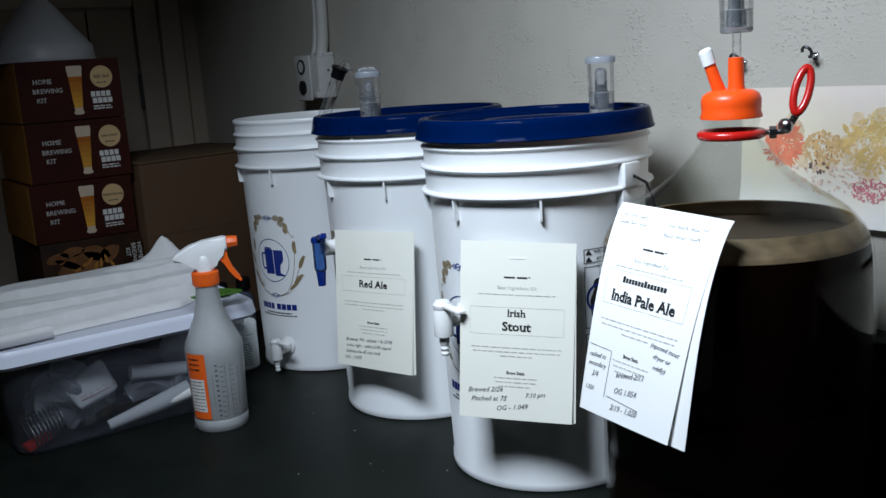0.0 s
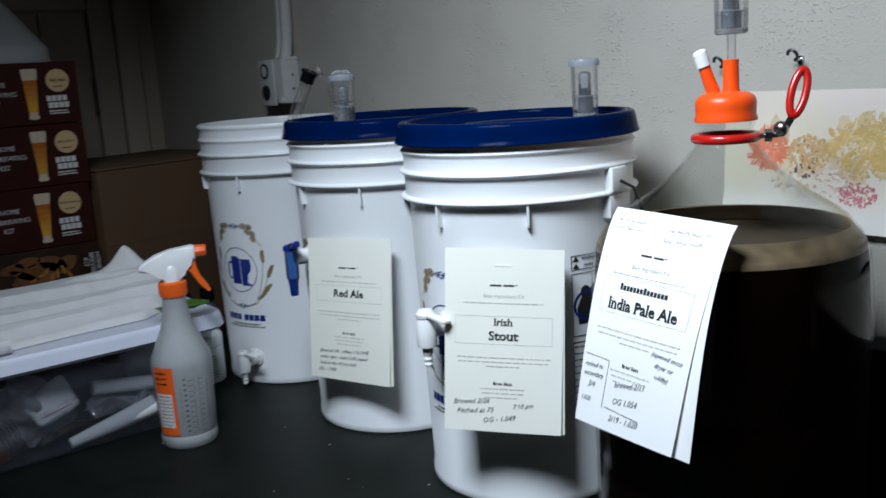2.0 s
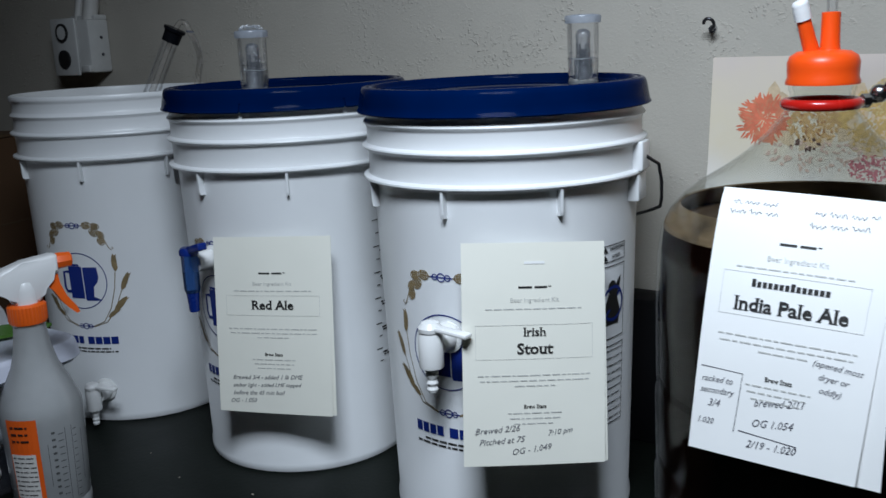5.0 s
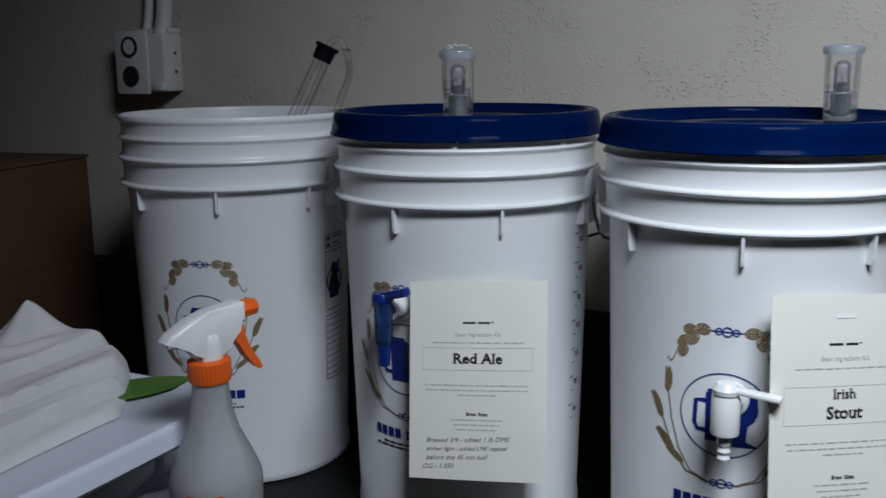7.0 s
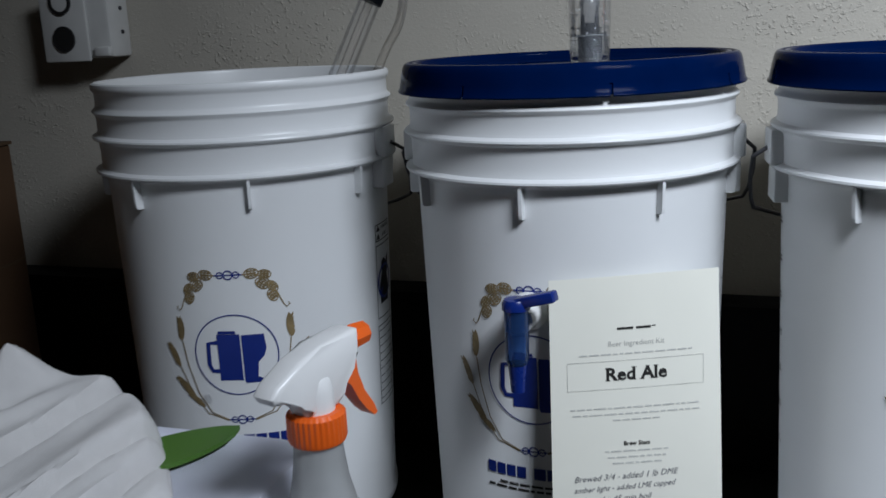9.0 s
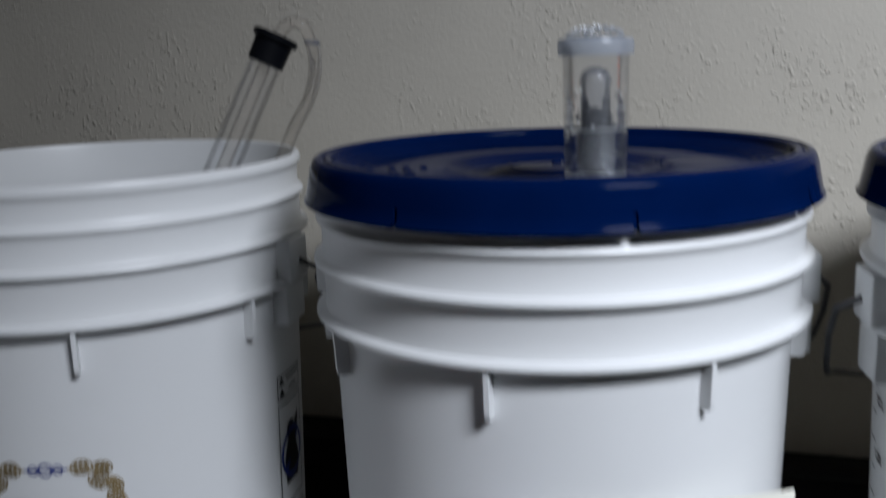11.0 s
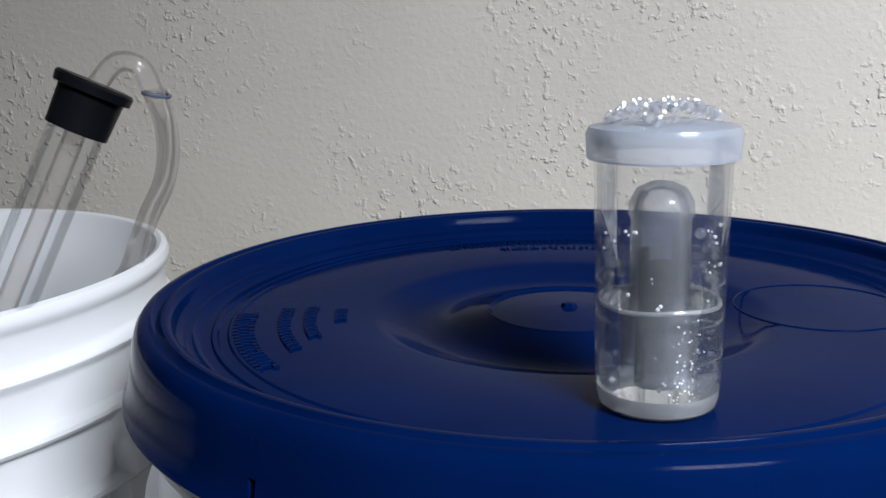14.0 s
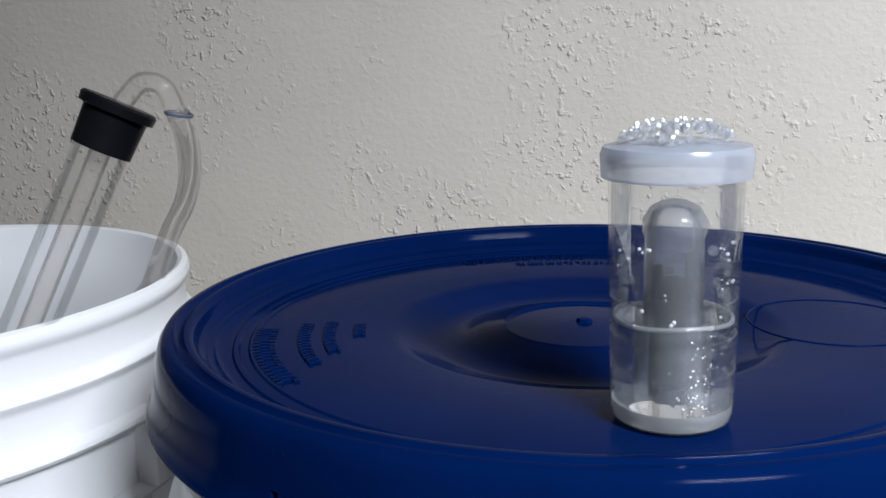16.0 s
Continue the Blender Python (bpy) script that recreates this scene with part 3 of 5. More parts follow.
def bucket(x, y, label, logo, rib0, bail, panel=None, marks=None, print_z=0.214):
    ob = empty("brewing_bucket", x, y, 0, label, "bucket", "brewing buckets in a row")
    part("body", lathe(PAIL_PROFILE, 96), PAIL, ob)
    for k in range(8):
        bm = bmesh.new()
        pts = [(0.141, 0.384), (0.1524, 0.384), (0.1514, 0.3600), (0.1506, 0.3565), (0.1480, 0.3555), (0.1405, 0.3555)]
        va = [bm.verts.new((r, -0.0014, z)) for r, z in pts]
        vb = [bm.verts.new((r, 0.0014, z)) for r, z in pts]
        bm.faces.new(va)
        bm.faces.new(vb[::-1])
        for i in range(len(pts)):
            j = (i + 1) % len(pts)
            bm.faces.new((va[j], va[i], vb[i], vb[j]))
        part("rib", moved(bm, pose(0, 0, 0, 0, 0, rib0 + 45 * k)), PAIL, ob, smooth=False)
    for sgn in (0, 180):
        ear = part("ear", moved(join(block(0.1460, 0.1580, -0.016, 0.016, 0.3865, 0.4165, 0.002), block(0.140, 0.1540, -0.016, 0.016, 0.355, 0.3835, 0.002)), pose(0, 0, 0, 0, 0, bail + sgn)), PAIL, ob)
    # wire bail hanging down round the back
    line = []
    for i in range(41):
        u = i / 40
        th = math.pi * u
        drop = min(1.0, min(u, 1 - u) / 0.10)
        drop = drop * drop * (3 - 2 * drop)
        r = 0.1580 + 0.012 * min(1, min(u, 1 - u) / 0.03) - 0.014 * max(0.0, math.sin(th)) ** 2
        line.append((r * math.cos(th), r * math.sin(th), 0.400 - 0.052 * drop - 0.055 * math.sin(th) ** 1.5))
    part("handle", moved(tube(line, 0.0019, 8), pose(0, 0, 0, 0, 0, bail)), WIRE, ob, "bent wire carrying handle")
    wreath_logo(ob, logo, print_z)
    if panel is not None:
        warning_panel(ob, panel)
    if marks is not None:
        scale_marks(ob, marks)
    return ob


SX, SY, RX, RY, BX, BY = -0.9712, 0.8623, -1.3036, 0.8819, -1.6465, 0.8882
pail_w = bucket(BX, BY, "open white plastic brewing bucket with a low tap", -73, -107, 2, panel=4, print_z=0.213)
pail_r_ob = bucket(RX, RY, "white plastic brewing bucket with a blue tap and blue lid", -94, -95, 4, marks=-4)
pail_s = bucket(SX, SY, "white plastic brewing bucket with a white tap and blue lid", -88, -84, 8, panel=-10, marks=-178)


def tap(ob, angle, z, kind):
    """A plastic tap on a bucket's wall: mount, barrel, lever and ribbed outlet."""
    r = pail_r(z)
    m = pose(0, 0, 0, 0, 0, angle)
    shell = TAPWHITE
    mount = part("tap", moved(join(moved(lathe([(0, 0), (0.0165, 0), (0.0165, 0.004), (0.0125, 0.006), (0.0115, 0.030), (0, 0.030)], 28), pose(r - 0.001, 0, z, 0, 90, 0))), m), shell, ob, "plastic dispensing tap")
    bx = r + 0.036
    if kind == "blue":
        part("tap_barrel", moved(lathe([(0, -0.034), (0.0085, -0.034), (0.0098, -0.030), (0.0100, 0.012), (0, 0.012)], 28), m @ pose(bx, 0, z)), TAPCLEAR, mount, "see-through blue tap barrel")
        part("tap_outlet", moved(lathe([(0.0, -0.058), (0.0060, -0.058), (0.0068, -0.046), (0.0080, -0.034), (0, -0.034)], 24), m @ pose(bx, 0, z)), TAPBLUE, mount)
        lever = join(lathe([(0, 0.012), (0.0115, 0.012), (0.0115, 0.017), (0.0095, 0.0205), (0, 0.0215)], 28), moved(block(0, 0.041, -0.0060, 0.0060, 0.0115, 0.0205, 0.002), pose(0, 0, 0, 0, -16, 80)))
        part("tap_lever", moved(lever, m @ pose(bx, 0, z)), TAPBLUE, mount, "blue lever")
    else:
        sc = 1.0 if kind == "white" else 0.85
        prof = [(0, -0.020), (0.0120, -0.020), (0.0125, -0.017), (0.0125, 0.012), (0.0105, 0.016), (0.0105, 0.019), (0, 0.019)]
        part("tap_barrel", moved(lathe([(a * sc, b * sc) for a, b in prof], 28), m @ pose(bx, 0, z)), shell, mount)
        rib = [(0, -0.046), (0.0048, -0.046), (0.0058, -0.043), (0.0044, -0.040), (0.0060, -0.0365), (0.0046, -0.033), (0.0064, -0.029), (0.0066, -0.020), (0, -0.020)]
        part("tap_outlet", moved(lathe([(a * sc, b * sc) for a, b in rib], 24), m @ pose(bx, 0, z)), shell, mount)
        lever = join(lathe([(0, 0.017), (0.0118, 0.017), (0.0122, 0.021), (0.0085, 0.026), (0, 0.0275)], 28), moved(block(0.002, 0.046, -0.0062, 0.0062, 0.0185, 0.0235, 0.0022), pose(0, 0, 0, 0, 3, 82)))
        part("tap_lever", moved(moved(lever, Matrix.Scale(sc, 4)), m @ pose(bx, 0, z)), shell, mount)


tap(pail_s, -86, 0.232, "white")
tap(pail_r_ob, -94, 0.277, "blue")
tap(pail_w, -66, 0.050, "small")

LF = 0.4700
LID_PROFILE = [(0.1556, 0.4552), (0.1562, 0.4538), (0.1580, 0.4536), (0.1586, 0.4546), (0.1580, 0.4560), (0.1570, 0.4572), (0.1558, 0.4640), (0.1540, 0.4735), (0.1528, 0.4772), (0.1512, 0.4793), (0.1496, 0.4799),
               (0.1482, 0.4799), (0.1474, 0.4786), (0.1462, 0.4781), (0.1450, 0.4786), (0.1442, 0.4798), (0.1425, 0.4799), (0.1412, 0.4792), (0.1404, 0.4775), (0.1396, 0.4738), (0.1385, 0.4728), (0.1368, 0.4727), (0.1358, 0.4720),
               (0.1350, 0.4720), (0.1338, LF + 0.0008), (0.1315, LF), (0.1290, LF), (0.1283, LF + 0.0007), (0.1268, LF + 0.0007), (0.1261, LF), (0.1235, LF), (0.1228, LF + 0.0006), (0.1214, LF + 0.0006), (0.1207, LF), (0.0740, LF), (0.0690, LF - 0.0010), (0.0600, LF - 0.0050), (0.0520, LF - 0.0062), (0.0440, LF - 0.0048), (0.0380, LF - 0.0022), (0.0310, LF - 0.0010),
               (0.0296, LF - 0.0003), (0.0285, LF - 0.0012), (0.0100, LF - 0.0002), (0, LF), (0, LF - 0.0024), (0.0400, LF - 0.0060), (0.0540, LF - 0.0090), (0.0720, LF - 0.0038), (0.1330, LF - 0.0020), (0.1400, 0.4750), (0.1512, 0.4770), (0.1530, 0.4730)]


def bucket_lid(x, y, label, notch0, hole):
    ob = empty("bucket_lid", x, y, 0, label, "lid", "blue bucket lids")
    bm = lathe(LID_PROFILE, 360, closed=True)
    # short slots torn up into the skirt
    gone = []
    for f in bm.faces:
        c = f.calc_center_median()
        if c.z < 0.4640 and math.hypot(c.x, c.y) > 0.150 and abs((math.degrees(math.atan2(c.y, c.x)) - notch0 + 22.5) % 45 - 22.5) < 0.45:
            gone.append(f)
    bmesh.ops.delete(bm, geom=gone, context="FACES")
    part("disc", bm, BLUE, ob)
    for k in range(8):
        for o in (-0.62, 0.62):
            bm = join(moved(block(-0.0006, 0.0006, -0.0006, 0.0006, -0.0110, 0.0085, 0.0004, 1), pose(0.1547, 0, 0.4660, 0, -9.5, 0)))
            part("tear_rib", moved(bm, pose(0, 0, 0, 0, 0, notch0 + 45 * k + o)), BLUE, ob)
    part("centre_nub", moved(lathe([(0, 0.0015), (0.0025, 0.001), (0.0032, -0.0006)], 6), pose(0, 0, LF + 0.0004)), BLUE, ob)
    # raised moulded lettering, worn past reading
    rng = random.Random(3)
    bm = bmesh.new()
    for r, a0, a1, h in ((0.118, 196, 226, 0.0075), (0.104, 193, 219, 0.0045), (0.095, 192, 214, 0.0045), (0.084, 194, 203, 0.0045), (0.112, 98, 128, 0.005), (0.100, 84, 116, 0.004)):
        a = a0
        while a < a1:
            d = rng.uniform(1.2, 2.0)
            q = join(block(r - h / 2, r + h / 2, -r * radians(d) * 0.33, -r * radians(d) * 0.12, LF - 0.0002, LF + 0.0008), block(r + h * 0.2, r + h / 2, -r * radians(d) * 0.33, r * radians(d) * 0.33, LF - 0.0002, LF + 0.0008))
            if rng.random() < 0.6:
                q = join(q, block(r - h / 2, r - h * 0.25, -r * radians(d) * 0.33, r * radians(d) * 0.33, LF - 0.0002, LF + 0.0008))
            me = bpy.data.meshes.new("t")
            moved(q, pose(0, 0, 0, 0, 0, a)).to_mesh(me)
            q.free()
            bm.from_mesh(me)
            bpy.data.meshes.remove(me)
            a += d
    tagged(part("moulded_lettering", bm, BLUE, ob, smooth=False), kind="stuff")
    # faint moulded circle off centre
    part("moulded_circle", moved(tube([(0.030 * math.cos(2 * math.pi * i / 40), 0.030 * math.sin(2 * math.pi * i / 40), LF) for i in range(40)], 0.0004, 6, True), pose(0.090 * math.cos(radians(10)), 0.090 * math.sin(radians(10)), 0)), BLUE, ob)
    part("grommet", moved(lathe([(0.0045, 0.4), (0.0085, 0.4), (0.0085, 1.6), (0.0045, 1.6)], 20, True), pose(hole[0] - x, hole[1] - y, LF - 0.0006) @ Matrix.Scale(0.001, 4)), BLACKRUB, ob)
    return ob


AIR_R, AIR_S = (-1.2690, 0.7915), (-0.9032, 0.9225)
bucket_lid(RX, RY, "dark blue plastic snap-on lid closing a bucket, with an airlock", -112.5, AIR_R)
bucket_lid(SX, SY, "dark blue plastic snap-on lid on a bucket behind the tap", -100, AIR_S)


def airlock(x, y, z, label, turn=0.0, fizz=False, level=0.030, stem=0.012, size=0.97):
    ob = empty("airlock", x, y, z, label, "airlock", "fermentation airlocks", turn)
    ob.matrix_world = pose(x, y, z, 0, 0, turn) @ Matrix.Scale(size, 4)
    h = 0.0735
    part("cup", lathe([(0, 0.0003), (0.0145, 0.0003), (0.0162, 0.0012), (0.0170, 0.0035), (0.0172, 0.010), (0.0182, h), (0.0173, h), (0.0163, 0.010), (0.0160, 0.0050), (0.0150, 0.0032), (0, 0.003)], 48), ACRYL, ob)
    part("water", lathe([(0, 0.0034), (0.0149, 0.0036), (0.0158, 0.0054), (0.0161, 0.010), (0.0165, level), (0, level)], 48), WATER, ob, "clear water").visible_shadow = False
    part("stem", lathe([(0.0046, -stem), (0.0050, 0.003), (0.0046, 0.040), (0.0036, 0.040), (0.0036, -stem)], 24), ACRYL, ob)
    bell = part("float_bell", lathe([(0.0086, 0.0075), (0.0080, 0.052), (0.0088, 0.0535), (0.0086, 0.0570), (0.0066, 0.0605), (0.003, 0.0622), (0, 0.0625), (0, 0.0612), (0.0060, 0.0590), (0.0074, 0.055), (0.0072, 0.052), (0.0077, 0.0075)], 36), BELL, ob, "grey-clear floating bell")
    for k in range(4):
        part("fin", moved(block(0.0078, 0.0115, -0.0005, 0.0005, 0.010, 0.046), pose(0, 0, 0, 0, 0, 45 + 90 * k)), ACRYL, bell)
    part("cap", lathe([(0.0183, h - 0.0045), (0.0200, h - 0.0048), (0.0204, h + 0.0015), (0.0195, h + 0.0035), (0.012, h + 0.0048), (0, h + 0.0050), (0, h + 0.0036), (0.0118, h + 0.0034), (0.0182, h + 0.0018)], 48), FROST, ob, "milky vented cap")
    for k in range(3):
        part("level_line", tube([(0.0170 * math.cos(a), 0.0170 * math.sin(a), level + 0.006 - 0.010 * k) for a in (2 * math.pi * i / 36 for i in range(36))], 0.00025, 5, True), ACRYL, ob)
    # Foot and waterline ring are paled in place of bright refraction.
    part("foot", lathe([(0.0060, 0.0006), (0.0140, 0.0005), (0.0160, 0.0015), (0.0167, 0.0038), (0.0166, 0.0060), (0.0150, 0.0046), (0.0060, 0.0030)], 40, True), FOOT, ob, "thick bottom, pale to stand in for refracted light")
    part("meniscus", tube([(0.0160 * math.cos(a), 0.0160 * math.sin(a), level + 0.0004 * math.sin(3 * a)) for a in (2 * math.pi * i / 40 for i in range(40))], 0.0006, 6, True), FOOT, ob)
    rng = random.Random(8)
    bm = bmesh.new()
    n = 40 if fizz else 18
    for k in range(n):
        a, zz = rng.uniform(0, 6.28), 0.006 + 0.030 * rng.random() ** 1.6
        r = 0.0115 + rng.uniform(-0.0006, 0.003)
        q = moved(ball(rng.uniform(0.0003, 0.0009), segs=6), pose(r * math.cos(a), r * math.sin(a), zz))
        bm = join(bm, q)
    tagged(part("bubbles", bm, BUBBLE, ob, "tiny gas bubbles"), kind="stuff")
    if fizz:
        bm = bmesh.new()
        for k in range(110):
            a, r = rng.uniform(0, 6.28), 0.0150 * math.sqrt(rng.random())
            zz = h + 0.0045 + 0.0060 * (1 - (r / 0.0155) ** 2) ** 0.5
            bm = join(bm, moved(ball(rng.uniform(0.0004, 0.0017), segs=8), pose(r * math.cos(a), r * math.sin(a), zz - 0.0012)))
        tagged(part("foam_dome", bm, BUBBLE, ob, "wet bubbles heaped on the cap"), kind="stuff")
        bm = bmesh.new()
        for k in range(70):
            a, zz = rng.uniform(0.9, 5.4) - 1.9, level + 0.017 * rng.random() ** 1.6
            bm = join(bm, moved(ball(rng.uniform(0.0005, 0.0017), segs=10), pose(0.0142 * math.cos(a), 0.0142 * math.sin(a), zz)))
        tagged(part("suds", bm, BUBBLE, ob, "large soap-like bubbles inside"), kind="stuff")
        # Tiny white balls take the place of glints on bubbles, cup and cap.
        bm = bmesh.new()
        for k in range(90):
            a, zz = rng.gauss(-1.35, 0.22), 0.004 + 0.024 * rng.random() ** 1.5
            bm = join(bm, moved(ball(rng.uniform(0.00012, 0.00030), segs=6), pose(0.0150 * math.cos(a), 0.0150 * math.sin(a), zz)))
        for k in range(34):
            a, r = rng.uniform(0, 6.28), 0.0150 * math.sqrt(rng.random())
            zz = h + 0.0048 + 0.0060 * (1 - (r / 0.0155) ** 2) ** 0.5
            bm = join(bm, moved(ball(rng.uniform(0.00025, 0.0007), segs=6), pose(r * math.cos(a), r * math.sin(a), zz)))
        for k in range(26):
            a, zz = rng.gauss(-2.6, 0.6) if k % 2 else rng.gauss(-0.7, 0.4), level + rng.uniform(-0.001, 0.022)
            bm = join(bm, moved(ball(rng.uniform(0.0002, 0.0006), segs=6), pose(0.0160 * math.cos(a), 0.0160 * math.sin(a), zz)))
        tagged(part("bubble_glints", bm, GLINT, ob, "white specks standing in for glints on the bubbles"), kind="stuff")
        for k in range(6):
            a0, z0 = -1.9 + (0.75 if k % 2 else -1.45) + rng.uniform(0, 0.25), level + 0.004 + 0.005 * k
            film = [(0.0163 * math.cos(a0 + 0.09 * i), 0.0163 * math.sin(a0 + 0.09 * i), z0 + 0.0030 * math.sin(i / 3.2 + k)) for i in range(5 + k % 3)]
            part("film_edge", tube(arc(film, 2), 0.00022, 5), ACRYL, ob)
    return ob


airlock(*AIR_R, LF + 0.0002, "clear plastic airlock bubbling with water, on a blue lid", 20, True)
airlock(*AIR_S, LF + 0.0002, "clear plastic airlock half full of water on a lid", 50)

# ---- carboy ----
CX, CY = -0.6372, 0.8450
carboy = empty("carboy", CX, CY, 0, "large clear glass carboy filled with nearly black ale", "carboy")
carboy.matrix_world = pose(CX, CY, 0) @ Matrix.Diagonal((1, 1, 0.977, 1))
GL = [(0, 0.004), (0.10, 0.002), (0.128, 0.001), (0.138, 0.008), (0.1415, 0.022), (0.1405, 0.034), (0.1418, 0.046), (0.1420, 0.115), (0.1404, 0.122), (0.1420, 0.129), (0.1420, 0.195), (0.1404, 0.203),
      (0.1420, 0.211), (0.1420, 0.288), (0.1405, 0.330), (0.1375, 0.352), (0.1300, 0.3705), (0.1180, 0.3855), (0.1030, 0.3975), (0.0820, 0.4110), (0.0625, 0.4260), (0.0455, 0.4430), (0.0335, 0.4590),
      (0.0275, 0.4680), (0.0268, 0.4780), (0.0285, 0.4820), (0.0285, 0.4900), (0.0240, 0.4905)]
part("glass", lathe(GL + [(r - 0.0035, z + 0.001) for r, z in GL[::-1][1:-4]] + [(0, 0.008)], 96), GLASS, carboy, "clear glass with moulded rings")
ale = [(max(0, r - 0.0037), z + 0.002) for r, z in GL if 0.0 < r and z < 0.345]
part("ale", lathe([(0, 0.009)] + ale + [(0.1345, 0.357), (0, 0.357)], 96), BEER, carboy, "nearly black dark ale")
part("foam_ring", lathe([(0.1350, 0.3562), (0.1335, 0.3625), (0.1260, 0.3720), (0.1200, 0.3788), (0.1190, 0.3775), (0.1250, 0.3705), (0.1320, 0.3600)], 96), FOAM, carboy, "tan foam dried on the glass")
part("foam_skin", lathe([(0, 0.3573), (0.08, 0.3575), (0.134, 0.3578)], 64), FOAMSKIN, carboy)

cap = part("cap", lathe([(0.0318, 0.4860), (0.0348, 0.4862), (0.0352, 0.4885), (0.0335, 0.4925), (0.0338, 0.5000), (0.0340, 0.5055), (0.0318, 0.5110), (0.0250, 0.5150), (0.0120, 0.5165), (0, 0.5168), (0, 0.513), (0.028, 0.510), (0.0316, 0.503)], 60), ORANGE, carboy, "orange rubber cap with two spouts")
cap.matrix_local = Matrix.Diagonal((0.89, 0.89, 1, 1))
part("spout", moved(lathe([(0, 0.514), (0.0105, 0.514), (0.0092, 0.520), (0.0088, 0.5485), (0.0062, 0.5490), (0.006, 0.535), (0, 0.535)], 32), pose(0.0045, 0.004, 0)), ORANGE, cap)
part("side_spout", tube([(-0.0085, -0.0075, 0.511), (-0.0125, -0.0120, 0.526), (-0.0170, -0.0172, 0.5450)], [0.0078, 0.0072, 0.0066], 20), ORANGE, cap)
part("spout_tip", tube(arc([(-0.0165, -0.0168, 0.5430), (-0.0185, -0.0190, 0.5520), (-0.0200, -0.0205, 0.5580), (-0.0205, -0.0210, 0.5600)], 4), [0.0082] * 5 + [0.0080] * 3 + [0.0072, 0.0066, 0.0058, 0.0045, 0.0020], 20), SPRAYWHITE, cap, "white plastic tip")
airlock(CX + 0.0045, CY + 0.004, 0.5600, "clear plastic airlock standing in the orange carboy cap", 10, False, 0.024, 0.034)

grip = part("handle", tube([(0.0345 * math.cos(2 * math.pi * i / 48), 0.0345 * math.sin(2 * math.pi * i / 48), 0.4690) for i in range(48)], 0.0050, 14, True), REDCOAT, carboy, "red vinyl-coated carrying handle clamped on the neck")
grip.matrix_local = Matrix.Diagonal((0.89, 0.89, 1, 1))
d1 = Vector((math.cos(radians(40)), math.sin(radians(40)), 0))
o1 = Vector((0, 0, 0.4690))
part("bolt", tube([o1 + d1 * 0.036, o1 + d1 * 0.058], 0.0028, 12), STEEL, grip)
part("nut", join(moved(lathe([(0, -0.004), (0.0065, -0.004), (0.0065, 0.004), (0, 0.004)], 6), Matrix.Translation(o1 + d1 * 0.046) @ pose(0, 0, 0, 0, 90, 40)), moved(ball(0.0095, 1, 0.8, 0.9), Matrix.Translation(o1 + d1 * 0.060 + Vector((0, 0, 0.006)))), moved(block(-0.004, 0.004, -0.0015, 0.0015, -0.004, 0.016, 0.001), Matrix.Translation(o1 + d1 * 0.066 + Vector((0, 0, 0.009))) @ pose(0, 0, 0, 20, 30, 40))), STEEL, grip, "zinc wing nut and clamp")
loop = []
for i in range(40):
    a = 2 * math.pi * i / 40
    u, v = 0.0075 * math.cos(a), 0.0235 * math.sin(a)
    loop.append((u, 0, v))
part("grip_loop", moved(tube(loop, 0.0044, 14, True), Matrix.Translation(Vector((0.0710, 0.0330, 0.5120))) @ pose(0, 0, 0, -14, 17, 40)), REDCOAT, grip)


# ---- recipe sheets ----
def sheet(name, label, tl, tr, bl, br, bulge, material, prints, sheets=2, wave=0.0, belly=0.0, slip=0.004):
    """Stapled sheets hung from the top edge; prints: (name, shapes, material) in metres from the sheet's centre line and top."""
    tl, tr, bl, br = (Vector(p) for p in (tl, tr, bl, br))
    width, height = (tr - tl).length, (bl - tl).length
    out = ((bl - tl).cross(tr - tl)).normalized()

    def spot(u, v, k=0):
        """u -1..1 across, v 0..1 down."""
        a = (u + 1) / 2
        p = (tl * (1 - a) + tr * a) * (1 - v) + (bl * (1 - a) + br * a) * v
        return p + out * (-bulge * (u * u) * (1 - 0.6 * v) + belly * math.sin(math.pi * v ** 0.65) + wave * math.sin(3.1 * v + 0.8) * (0.4 + 0.6 * u) - 0.0006 * k - 0.0035 * k * v * v) + (tr - tl).normalized() * slip * k * v

    ob = tagged(new(name), label, "paper", "recipe sheets hung on the fermenters")
    for k in range(sheets):
        bm = bmesh.new()
        nu, nv = 18, 24
        for lift in (0.0, -0.0003):
            g = [[bm.verts.new(spot(-1 + 2 * i / nu, j / nv, k) + out * lift) for i in range(nu + 1)] for j in range(nv + 1)]
            for j in range(nv):
                for i in range(nu):
                    q = (g[j][i], g[j + 1][i], g[j + 1][i + 1], g[j][i + 1])
                    bm.faces.new(q if lift == 0 else q[::-1])
        part("page", bm, material, ob)
    for nm, shapes, mt in prints:
        decal(nm, shapes, mt, ob, lambda x, y: spot(2 * x / width, -y / height) + out * 0.0005)
    return ob


